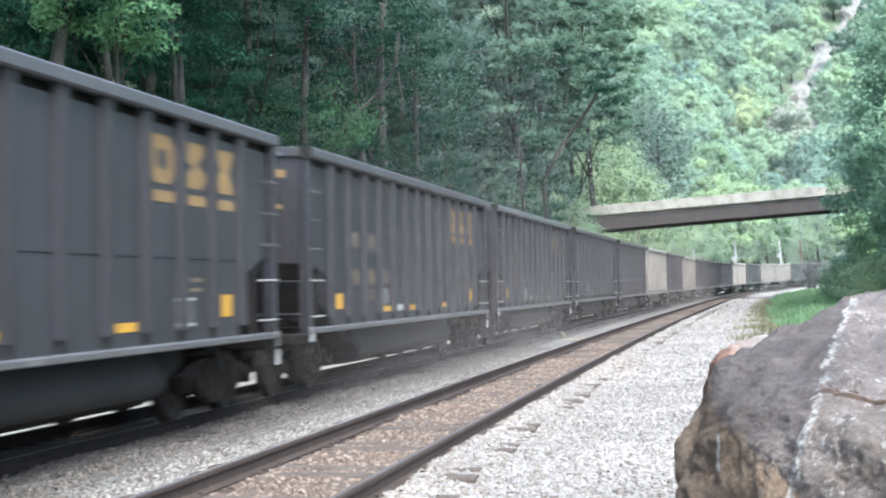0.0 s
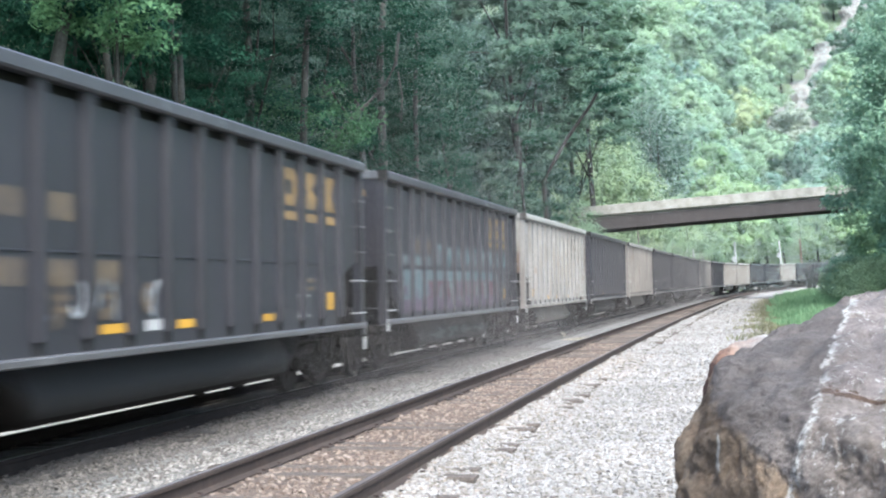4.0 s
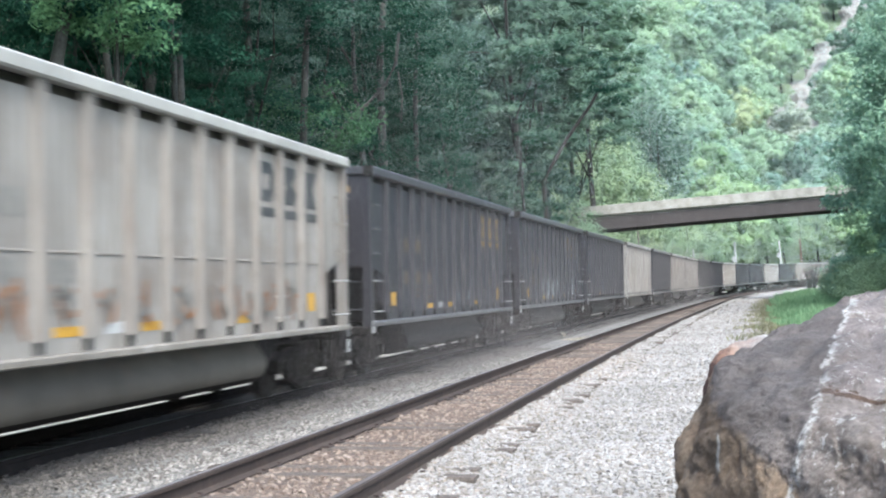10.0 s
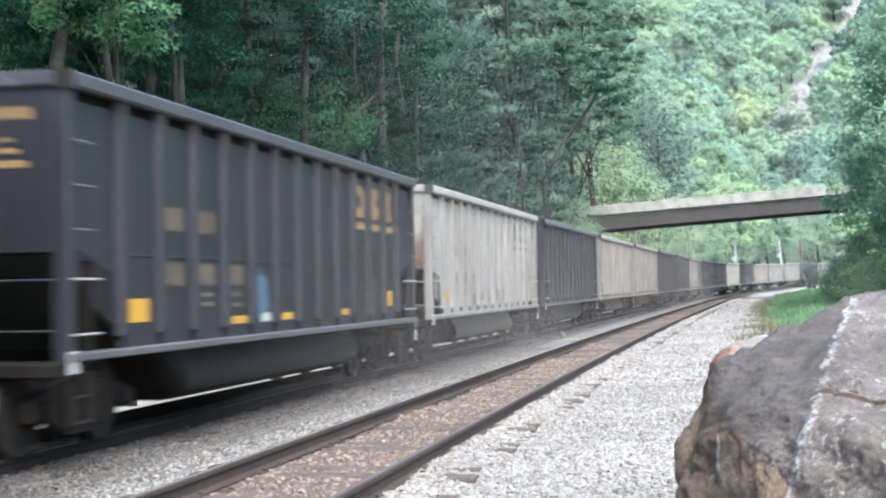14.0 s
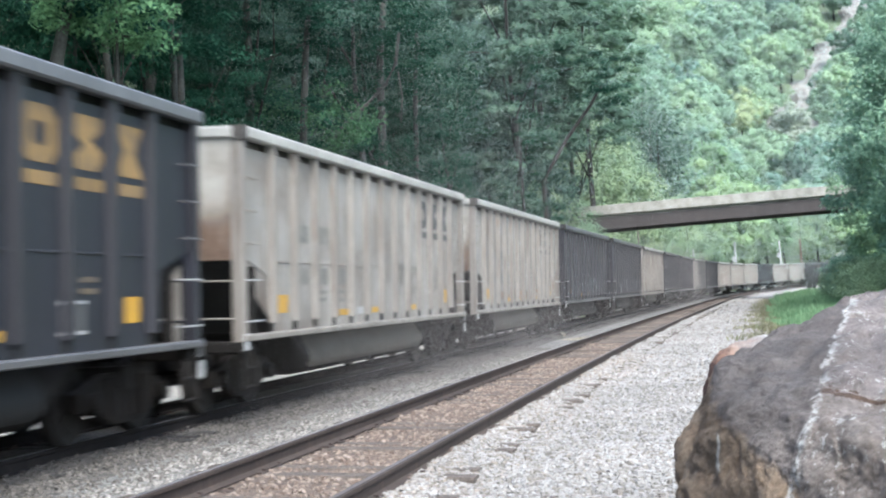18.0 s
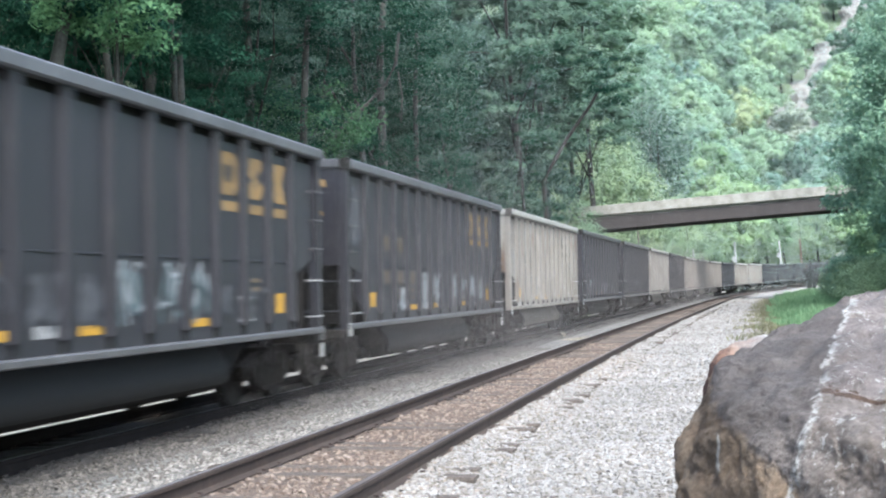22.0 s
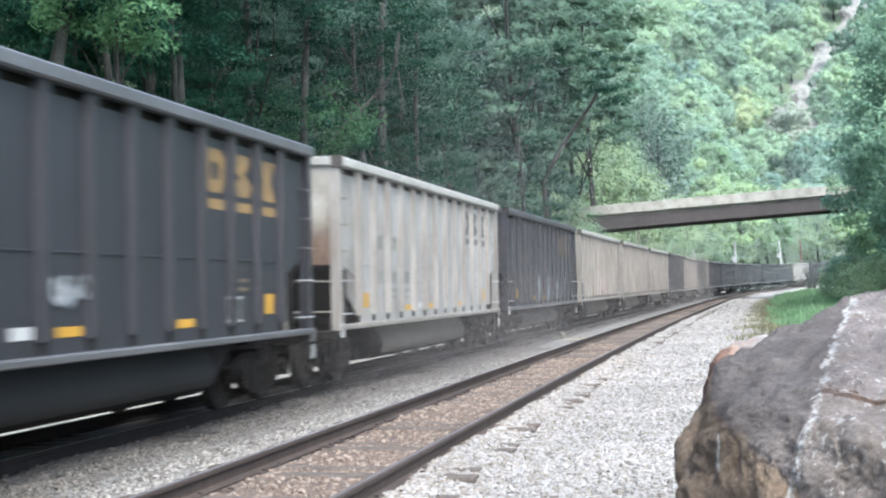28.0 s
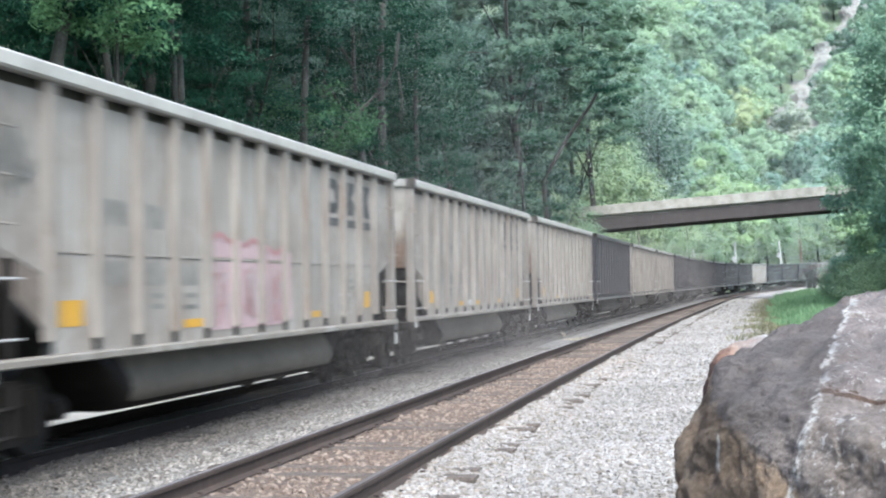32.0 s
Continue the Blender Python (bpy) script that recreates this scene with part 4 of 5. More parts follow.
NOTE = {4: "black coal gondola covered in teal and maroon graffiti", 22: "dusty cream coal gondola with a pink graffiti panel", 21: "black coal gondola with white graffiti figures along its foot",
        9: "black coal gondola with white graffiti patches", 16: "black coal gondola with pale graffiti on its sides", 15: "black coal gondola with white and teal graffiti"}
for k, car in CARS.items():
    if k in GRAFFITI:
        spray(car, k)
    if k in NOTE:
        tagged(car, NOTE[k])


def travelled(t):
    return 10.9913 * (t - 9) - 0.002531 * (t * t - 81)


def car_pose(k, t):
    """The k-th car stands between the couplings k - 1 and k."""
    s = 17.8559 + (k - 6.5) * CAR_PITCH - travelled(t)
    xa, ya, _ = on_line(s - 6.15)
    xb, yb, _ = on_line(s + 6.15)
    h = math.atan2(xb - xa, yb - ya)
    return Matrix.Translation(((xa + xb) / 2, (ya + yb) / 2, 0)) @ Matrix.Rotation(-h, 4, "Z") @ Matrix.Rotation(CANT, 4, "Y")


def motions():
    times = [0.5 * i for i in range(65)]
    for k, car in CARS.items():
        walk(car, [(t, car_pose(k, t)) for t in times])
    spun = {}
    for car in CARS.values():
        for w in [c for c in car.children if c.name.startswith("wheelset")]:
            y = round(w.matrix_basis.translation.y, 3)
            if y not in spun:
                walk(w, [(f / 30, Matrix.Translation((0, y, 0.457 + RAISED)) @ LEVEL @ Matrix.Rotation((travelled(f / 30) - travelled(0)) / 0.457, 4, "X")) for f in range(0, 961)])
                spun[y] = w.animation_data
            else:
                w.rotation_mode = "QUATERNION"
                w.animation_data_create()
                w.animation_data.action = spun[y].action
                w.animation_data.action_slot = spun[y].action_slot


# ---- overpass ----
def build_bridge():
    ax, ay, bx, by = -10.87, 130.12, 9.63, 134.14
    ang = math.atan2(by - ay, bx - ax)
    root = thing("road_overpass", Matrix.Translation((ax, ay, .1)) @ Matrix.Rotation(ang, 4, "Z") @ Matrix.Rotation(-.008, 4, "Y"), "concrete road overpass on brown steel girders over the tracks", "bridge")
    L0, L1 = -14.0, 36.0
    part("parapet", Shape().box(L0, L1, 0, 0.35, 8.56, 9.48, 0.04), CONCRETE, root, "stained pale concrete parapet")
    part("parapet", Shape().box(L0, L1, 8.2, 8.55, 8.60, 9.42, 0.04), CONCRETE, root)
    part("deck", Shape().box(L0, L1, 0.36, 8.19, 8.35, 8.62), CONCRETE, root)
    for yy in (0.24, 2.9, 5.5, 8.2):
        g = Shape().box(L0, L1, yy, yy + 0.06, 7.28, 8.345)
        g.box(L0, L1, yy - .12, yy + .24, 7.20, 7.28)
        part("girder", g, GIRDER, root, "brown steel plate girder")
    for x0, x1 in ((L0 - 1.5, L0 + 0.4), (L1 - .4, L1 + 1.5)):
        part("abutment", Shape().box(x0, x1, -.3, 8.9, -2, 8.2), CONCRETE, root)


build_bridge()


# ---- poles beside the far curve ----
def build_pole(s, o, h, r, mat, label, arms=0, box=False):
    x, y, t = on_line(s, o)
    z = float(ground_z(x, y)[0])
    root = thing("utility_pole", Matrix.Translation((x, y, z)) @ Matrix.Rotation(-t, 4, "Z"), label, "pole")
    h = h - z
    part("shaft", Shape().tube([(0, 0, -.3), (0, 0, h)], [r, r * .75], 10), mat, root)
    for k in range(arms):
        part("crossarm", Shape().box(-.9, .9, -.06, .06, h - .5 - .6 * k, h - .36 - .6 * k, .02), mat, root)
    if box:
        part("equipment_box", Shape().box(-.55, -.1, -.3, .3, h - 3.2, h - 2.3, .05), WHITE_MARK, root, "white metal box")


build_pole(190.3, -4.4, 6.3, .17, WHITE_MARK, "short white post behind the train")
build_pole(226.8, -4.0, 7.9, .17, WHITE_MARK, "thin white signal mast behind the train", 0, True)
build_pole(272.5, -5.45, 8.8, .22, WHITE_MARK, "white signal mast with a box behind the train", 0, True)
build_pole(288.5, -5.3, 9.2, .20, POLE_RED, "reddish wooden pole behind the train")
build_pole(146, -5.0, 7.9, .09, POLE_WOOD, "thin grey pole under the overpass")


def build_cable():
    """A slack wire from the thin pole to the trees beside the overpass."""
    x, y, _ = on_line(146, -5.0)
    a, b = Vector((x, y, 7.75)), Vector((-9.9, 128.5, 9.1))
    pts = [a.lerp(b, k / 8) - Vector((0, 0, .5 * math.sin(math.pi * k / 8))) for k in range(9)]
    me = Shape().tube(pts, [.022] * 9, 6).mesh("cable", POLE_WOOD, True)
    tagged(new("cable", me), "slack grey wire hanging from a thin pole", "cable")


build_cable()


# ---- trees ----
def leaf_mesh(name, centres, radii, per, size, rng, mat, flat=0.65, tri=False, droop=0.3, out=0.0, core=0.0):
    """Leaves as small folded blades round clump centres."""
    C = np.repeat(centres, per, axis=0)
    R = np.repeat(radii, per)
    n = len(C)
    d = rng.normal(size=(n, 3))
    d /= np.linalg.norm(d, axis=1)[:, None]
    rad = rng.random(n) ** 0.45
    off = d * (R * rad)[:, None]
    off[:, 2] *= flat
    P = C + off
    nrm = rng.normal(size=(n, 3)) * 0.55 + d * 0.35
    if out:
        mid = centres.mean(axis=0)
        g = P - mid
        g /= np.linalg.norm(g, axis=1)[:, None] + 1e-6
        nrm = nrm * .3 + d * .25 + g * out * .8
        nrm[:, 2] += 0.5
    else:
        nrm[:, 2] += 0.8
    nrm /= np.linalg.norm(nrm, axis=1)[:, None]
    a = rng.normal(size=(n, 3))
    u = np.cross(nrm, a)
    u /= np.linalg.norm(u, axis=1)[:, None]
    u[:, 2] -= droop * rng.random(n)
    w = np.cross(nrm, u)
    sz = size * rng.uniform(0.6, 1.35, n)
    L, W = (u * sz[:, None]), (w * (sz * rng.uniform(0.28, 0.45, n))[:, None])
    if tri:
        V = np.stack([P - L * .5 + W, P - L * .5 - W, P + L * .6], 1).reshape(-1, 3)
        F = np.arange(n * 3).reshape(-1, 3)
    else:
        V = np.stack([P - L * .5, P + W - nrm * (sz * .08)[:, None], P + L * .55, P - W - nrm * (sz * .08)[:, None]], 1).reshape(-1, 3)
        F = np.arange(n * 4).reshape(-1, 4)
    if core:
        cv, cf = core_arrays(centres, radii * core, rng, flat)
        F = np.concatenate([F, cf + len(V)])
        V = np.concatenate([V, cv])
    return np_mesh(name, V, F, False, [mat])


def core_arrays(centres, radii, rng, flat=0.65):
    """Dense lumpy hearts of the clumps, inside their leaves."""
    bm = bmesh.new()
    bmesh.ops.create_icosphere(bm, subdivisions=1, radius=1.0)
    base = np.array([v.co[:] for v in bm.verts])
    tri = np.array([[v.index for v in f.verts] for f in bm.faces])
    bm.free()
    V, F = [], []
    for i, (c, r) in enumerate(zip(centres, radii)):
        k = rng.uniform(.78, 1.22, (len(base), 1))
        V.append(base * k * r * (1, 1, flat) + c)
        F.append(tri + i * len(base))
    return np.concatenate(V), np.concatenate(F)


def crown_centres(rng, n, r, z0, z1, hollow=0.35, lean=0.0):
    zc, hz = (z0 + z1) / 2, (z1 - z0) / 2
    out = []
    ph = rng.uniform(0, 6.28, 4)
    while len(out) < n:
        d = rng.normal(size=3)
        d /= np.linalg.norm(d)
        rr = rng.uniform(hollow, 1.0) ** 0.6
        az = math.atan2(d[1], d[0])
        lump = 1 + 0.22 * math.sin(2 * az + ph[0]) + 0.18 * math.sin(3 * az + ph[1] + 3 * d[2]) + 0.15 * math.sin(5 * d[2] + ph[2])
        shrink = 1.0 if d[2] < 0 else 1.0 - 0.25 * d[2]
        out.append((d[0] * r * rr * lump * shrink, d[1] * r * rr * lump * shrink, zc + d[2] * hz * rr * (0.9 + 0.1 * lump)))
    return np.array(out)


def dome_centres(rng, n, r, z0, z1):
    """Clump centres over a billowing dome: a few large lobes, each with a rounded top."""
    lobes = []
    for k in range(int(rng.integers(5, 8))):
        a, q = rng.uniform(0, 6.28), r * rng.uniform(.35, .62)
        lobes.append((math.cos(a) * q, math.sin(a) * q, z0 + (z1 - z0) * rng.uniform(.25, .62), r * rng.uniform(.44, .6)))
    lobes.append((0.0, 0.0, z0 + (z1 - z0) * .68, r * .6))
    out = []
    while len(out) < n:
        x, y, z, q = lobes[int(rng.integers(len(lobes)))]
        d = rng.normal(size=3)
        d /= np.linalg.norm(d)
        if d[2] < -.75:
            continue
        out.append((x + d[0] * q, y + d[1] * q, z + d[2] * q * .85))
    return np.array(out)


def trunk_shape(rng, h, r, centres, limbs, bend=0.4):
    s = Shape()
    bx, by = rng.uniform(-bend, bend, 2)
    pts = [(0, 0, -0.6)] + [(bx * math.sin(k * .9) * k / 6, by * math.sin(k * 1.1 + 1) * k / 6, h * k / 6) for k in range(1, 7)]
    s.tube(pts, [r * 1.25] + [r * (1 - 0.13 * k) for k in range(1, 7)], 9)
    for i in range(limbs):
        c = centres[int(rng.integers(len(centres)))]
        f = rng.uniform(.35, .85)
        k = min(5, max(1, int(f * 6)))
        p = Vector(pts[k])
        q = Vector(c)
        mid = p.lerp(q, .5) + Vector((0, 0, .25 * (q - p).length * rng.uniform(-.3, .5), )) + Vector((rng.uniform(-.5, .5), rng.uniform(-.5, .5), 0))
        s.tube([p, mid, q], [r * .26, r * .16, r * .05], 6)
    return s


def tree_proto(name, seed, h, r, z0, clumps, per, leaf, mat, bark=BARK, trunk=0.2, limbs=9, crad=1.1, tri=False, label="", category="tree", hollow=0.35, out=0.0, core=0.0, flat=0.65, dome=False):
    rng = np.random.default_rng(seed)
    C = dome_centres(rng, clumps, r, z0, h) if dome else crown_centres(rng, clumps, r, z0, h, hollow)
    root = thing(name, Matrix.Translation((0, 0, -500)), label, category)
    part("trunk", trunk_shape(rng, h * .86, trunk, C, limbs), bark, root, smooth=True)
    part("crown", leaf_mesh("crown", C, rng.uniform(.6, 1.25, len(C)) * crad, per, leaf, rng, mat, tri=tri, out=out, core=core, flat=flat), mat, root)
    return root


placed = set()


def plant(proto, x, y, rng, scale=1.0, sink=0.1, turn=None):
    z = float(ground_z(x, y)[0]) - sink
    m = Matrix.Translation((x, y, z)) @ Matrix.Rotation(rng.uniform(0, 6.28) if turn is None else turn, 4, "Z") @ Matrix.Rotation(rng.uniform(-.04, .04), 4, "X")
    if proto.name in placed:
        ob = copy_thing(proto, m)
    else:
        placed.add(proto.name)
        ob = proto
        ob.matrix_basis = m
    ob.scale = (scale, scale, scale)
    return ob


FOREST = [tree_proto("forest_tree", 10 + i, h, r, z0, 110, 280, .105, mt, tri=True, flat=.42, out=.7, trunk=tr, label="tall broadleaf forest tree with shade put into its leaf colour", crad=1.05)
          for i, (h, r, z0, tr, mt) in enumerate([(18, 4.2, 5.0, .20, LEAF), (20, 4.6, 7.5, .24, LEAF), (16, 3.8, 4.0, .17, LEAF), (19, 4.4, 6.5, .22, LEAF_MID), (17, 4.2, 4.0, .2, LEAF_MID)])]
FRESH = tree_proto("forest_tree", 31, 12.4, 1.25, 8.3, 46, 190, .12, LEAF_FRESH, tri=True, flat=.3, trunk=.1, label="broadleaf tree at the wood's edge with fresh green leaves", crad=.8)
MID = [tree_proto("forest_tree", 40 + i, h, r, z0, 70, 100, .25, mt, core=.2, trunk=.22, label="broadleaf tree on the hillside", crad=1.6, limbs=4, tri=True, out=.6)
       for i, (h, r, z0, mt) in enumerate([(18, 5.0, 3.0, LEAF_MID), (16, 4.6, 2.0, LEAF_MID), (14, 4.6, 1.5, LEAF_BRIGHT)])]


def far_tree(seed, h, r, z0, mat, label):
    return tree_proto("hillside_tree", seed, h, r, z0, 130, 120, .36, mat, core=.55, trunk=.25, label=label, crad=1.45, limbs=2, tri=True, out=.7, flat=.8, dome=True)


ROUND, BLUISH = "rounded green tree on the far hillside", "blue-green tree on the far hillside, haze tint in its leaf colour"
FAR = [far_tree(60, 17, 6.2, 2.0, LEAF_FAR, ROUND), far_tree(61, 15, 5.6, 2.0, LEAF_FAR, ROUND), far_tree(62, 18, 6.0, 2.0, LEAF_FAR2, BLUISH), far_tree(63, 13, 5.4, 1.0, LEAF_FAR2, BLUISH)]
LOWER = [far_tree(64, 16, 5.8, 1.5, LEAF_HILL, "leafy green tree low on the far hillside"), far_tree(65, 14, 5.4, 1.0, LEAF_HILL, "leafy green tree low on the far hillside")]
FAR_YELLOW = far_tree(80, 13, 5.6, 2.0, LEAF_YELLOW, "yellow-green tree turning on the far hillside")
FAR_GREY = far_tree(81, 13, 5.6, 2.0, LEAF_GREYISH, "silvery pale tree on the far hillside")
SHRUB = [tree_proto("shrub", 90 + i, 3.4, 2.2, .2, 45, 110, .14, mt, trunk=.05, label="leafy green shrub at the wood edge", category="shrub", crad=.7, limbs=5)
         for i, mt in enumerate([LEAF_BRIGHT, LEAF_MIDGREEN, LEAF_YELLOW, LEAF_MID])]
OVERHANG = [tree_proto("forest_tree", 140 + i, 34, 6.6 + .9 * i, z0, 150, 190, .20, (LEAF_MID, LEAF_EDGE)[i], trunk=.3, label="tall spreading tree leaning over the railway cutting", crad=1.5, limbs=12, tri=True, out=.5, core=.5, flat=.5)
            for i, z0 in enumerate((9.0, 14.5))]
RIGHT = [tree_proto("edge_tree", 100 + i, h, r, .6, 170, 110, .25, LEAF_MIDGREEN, tri=True, trunk=.18, label="dense bushy green tree beside the ballast", crad=1.1, limbs=10)
         for i, (h, r) in enumerate([(17, 4.6), (14, 4.4)])]


def in_wedge(x, y, margin=4.0):
    return x > -0.56 * y - margin


SLIDE_Y = (440.0, 476.0, 494.0, 536.0, 560.0, 590.0, 624.0, 644.0, 692.0, 740.0)
SLIDE_X = (20.0, 29.0, 36.7, 41.5, 46.7, 54.0, 65.0, 71.0, 82.0, 92.0)


def slide_x(y):
    """Middle of the rock slide on the far hillside."""
    return np.interp(y, SLIDE_Y, SLIDE_X)


def build_woods():
    rng = random.Random(5)
    # wooded slope behind the train
    s = 22.0
    while s < 84:
        step = 5.2
        for row in range(3 if s < 48 else 2):
            o = -9.0 - row * 5.5 - rng.uniform(0, 3.0)
            x, y, _ = on_line(s + rng.uniform(-2, 2) + row * 1.3, o)
            if not in_wedge(x, y):
                continue
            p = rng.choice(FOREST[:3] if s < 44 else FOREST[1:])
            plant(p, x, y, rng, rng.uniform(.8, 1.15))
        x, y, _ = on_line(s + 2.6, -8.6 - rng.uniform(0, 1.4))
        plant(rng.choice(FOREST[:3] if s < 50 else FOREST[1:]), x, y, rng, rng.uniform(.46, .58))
        s += step
    for gy in range(34, 312, 9):
        for gx in range(-110, 12, 9):
            x, y = gx + rng.uniform(-3.5, 3.5), gy + rng.uniform(-3.5, 3.5)
            sL, o = offset_of(x, y)
            if o[0] > (-25 if y < 86 else -9) or o[0] < -90 or not in_wedge(x, y):
                continue
            if x > (-0.085 * y - 5.5 if y < 165 else -0.03 * y) or (y > 120 and x < -0.25 * y):
                continue
            if y < 235 and x > -0.075 * y or y < 62:
                continue
            if y > 220 and o[0] > -14:
                continue
            plant(rng.choice(MID[:2]), x, y, rng, rng.uniform(.9, 1.35) * (1.18 if y > 150 else 1))
    # brighter edge near the bridge and along the cut
    for s, o, sc in ((92, -7.5, .6), (98, -8.5, .75), (104, -9, .7), (110, -10.5, .75), (116, -11.5, .8), (122, -12.5, .8), (111, -6.9, .62), (117, -7.0, .78), (124, -6.6, .6)):
        x, y, _ = on_line(s, o)
        plant(MID[2 if s > 106 else 0], x, y, rng, sc)
    for s, o, k, sc in ((98, -8.0, 0, .98), (108, -7.8, 0, .98), (122, -7.6, 1, .98), (143, -9.0, 1, 1.22)):
        x, y, _ = on_line(s, o)
        plant(OVERHANG[k], x, y, rng, sc)
    for s, o in ((86, -6.4), (90, -6.2), (96, -6.4), (101, -6.6), (107, -6.8), (113, -7.2), (119, -7.6)):
        x, y, _ = on_line(s, o)
        plant(rng.choice(SHRUB[:3]) if s > 104 else SHRUB[3], x, y, rng, rng.uniform(.8, 1.4))
    for x, y, sc in ((-11.5, 168, 1.3), (-12.5, 180, 1.45), (-8.0, 186, .8), (-14.0, 196, 1.5), (-6.0, 200, .7), (-9.5, 208, 1.0), (-17.0, 176, 1.5), (-4.0, 215, .8), (-8.5, 158, .5), (-10.5, 150, 1.0), (-6.5, 172, .55), (-4.2, 190, .6), (-2.0, 206, .65), (-3.0, 223, .7), (-2.0, 238, .7), (-13, 160, 1.4), (-14.5, 146, 1.25), (-5.5, 230, .9), (1.0, 253, .7), (5.0, 268, .8), (7.5, 278, 1.0), (10.5, 292, 1.0), (-1.5, 243, .9), (14.5, 305, 1.0), (3.0, 260, .9), (18.5, 315, 1.1), (23.0, 326, 1.1), (8.5, 285, .9)):
        plant(MID[2], x, y, rng, sc)
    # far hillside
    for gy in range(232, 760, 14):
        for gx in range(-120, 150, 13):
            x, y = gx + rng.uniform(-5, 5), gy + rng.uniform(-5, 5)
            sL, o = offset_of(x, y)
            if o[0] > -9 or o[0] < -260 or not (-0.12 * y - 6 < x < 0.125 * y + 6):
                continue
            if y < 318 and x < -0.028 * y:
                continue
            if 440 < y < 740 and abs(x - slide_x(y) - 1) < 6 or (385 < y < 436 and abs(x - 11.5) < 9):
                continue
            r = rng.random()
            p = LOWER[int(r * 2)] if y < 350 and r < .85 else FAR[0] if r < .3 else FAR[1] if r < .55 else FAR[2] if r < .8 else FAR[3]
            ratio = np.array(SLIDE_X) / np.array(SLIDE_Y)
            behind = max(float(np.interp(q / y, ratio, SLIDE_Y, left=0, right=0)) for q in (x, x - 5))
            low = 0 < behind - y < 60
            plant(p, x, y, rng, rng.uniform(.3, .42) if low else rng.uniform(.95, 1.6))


build_woods()
rngp = random.Random(9)
for x, y, p, sc in ((11.0, 420, FAR_YELLOW, 1.4), (8.5, 388, FAR[0], .8), (15.5, 390, FAR[1], .8), (25.0, 446, FAR_GREY, 1.2), (30.0, 440, FAR_GREY, 1.0), (14.0, 420, FAR[0], 1.1)):
    plant(p, x, y, rngp, sc)
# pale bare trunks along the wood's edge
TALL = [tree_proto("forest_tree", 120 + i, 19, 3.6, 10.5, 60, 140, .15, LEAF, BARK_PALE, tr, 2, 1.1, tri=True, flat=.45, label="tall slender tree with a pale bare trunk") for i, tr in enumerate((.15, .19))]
SAPLING = tree_proto("sapling", 130, 9.3, 1.9, 6.4, 26, 140, .12, LEAF_SPRAY, BARK_PALE, .07, 6, .7, label="slender sapling with a tuft of fresh leaves", category="sapling")
for x, y, k, sc in ((-15.2, 33.4, 1, .9), (-15.3, 38.0, 0, 1.1), (-14.9, 60.5, 1, 1.1), (-14.4, 76.0, 1, .9)):
    plant(TALL[k], x, y, rngp, sc)
plant(SAPLING, -14.3, 48.6, rngp, 1.13)
plant(FRESH, -13.15, 29.2, rngp, 1.0)


def slender_tree(points, r, mat, label, seed, low=.5, name="slender_tree"):
    """A thin bare trunk with leafy sprays round its upper half."""
    pts = [Vector(p) for p in points]
    if name == "hanging_vine":
        me = Shape().tube(pts, [r] * len(pts), 7).mesh(name, mat, True)
        tagged(new(name, me), label, "vine")
        return
    foot = pts[-1].copy()
    foot.z = float(ground_z(foot.x, foot.y)[0]) - .3
    pts.append(foot)
    root = thing(name, Matrix.Translation(foot), label, "tree")
    n = len(pts)
    part("trunk", Shape().tube([p - foot for p in pts], [r * (.55 + .45 * i / (n - 1)) for i in range(n)], 9), mat, root, smooth=True)
    rng = np.random.default_rng(seed)
    top = pts[0] - foot
    k = int(70 * (1.12 - low)) + 6
    f = rng.random(k)
    f = low + (1.12 - low) * f
    C = np.stack([top.x * f + rng.normal(size=k) * 1.0 + .3, top.y * f + rng.normal(size=k) * .9 - .6, top.z * f], -1)
    part("crown", leaf_mesh("crown", C, rng.uniform(.4, .95, k), 150, .10, rng, LEAF, tri=True, flat=.35, out=.3), LEAF, root)


for r, low, label, points in (
        (.19, .92, "leaning grey trunk at the wood's edge", ((-13.64, 28.62, 8.9), (-13.9, 28.59, 8.2), (-14.12, 28.58, 7.4))),
        (.14, .6, "thin pale trunk standing among dark leaves", ((-14.3, 36.62, 9.6), (-14.42, 36.69, 7.2))),
        (.17, .5, "tall pale trunk with a slight bend", ((-13.58, 47.84, 12.9), (-13.9, 47.86, 10.9), (-14.34, 47.94, 6.9))),
        (.24, .5, "thick grey trunk at the forest's edge", ((-13.35, 59.0, 15.2), (-13.77, 59.04, 12.5), (-13.97, 59.15, 9.0), (-14.05, 59.21, 7.3))),
        (.13, .95, "pale leaning limb with a strong bow", ((-12.22, 56.27, 12.9), (-12.47, 56.27, 11.6), (-12.94, 56.22, 10.8), (-13.9, 56.06, 9.9), (-15.04, 55.88, 9.0), (-15.76, 55.77, 8.1))),
        (.16, .5, "tall pale trunk leaning over the cutting", ((-13.04, 64.19, 14.7), (-13.37, 64.25, 11.7), (-13.69, 64.37, 7.4))),
        (.11, .25, "pale trunk leaning towards the railway", ((-10.38, 87.12, 15.5), (-11.18, 87.03, 14.0), (-11.65, 86.97, 13.0)))):
    slender_tree(points, r, BARK_PALE, label, int(r * 1000 + points[0][1]), low)
slender_tree(((-6.12, 88.0, 14.59), (-7.03, 88.0, 13.3), (-8.64, 88.0, 11.39), (-9.71, 88.0, 9.85), (-10.39, 88.0, 8.75)), .17, BARK, "dark trunk leaning out over the railway cutting", 77, .9)
slender_tree(((-12.17, 55.33, 11.1), (-12.09, 55.39, 10.1), (-12.23, 55.41, 9.0)), .03, BARK_PALE, "thin bare vine hanging from a limb", 0, name="hanging_vine")
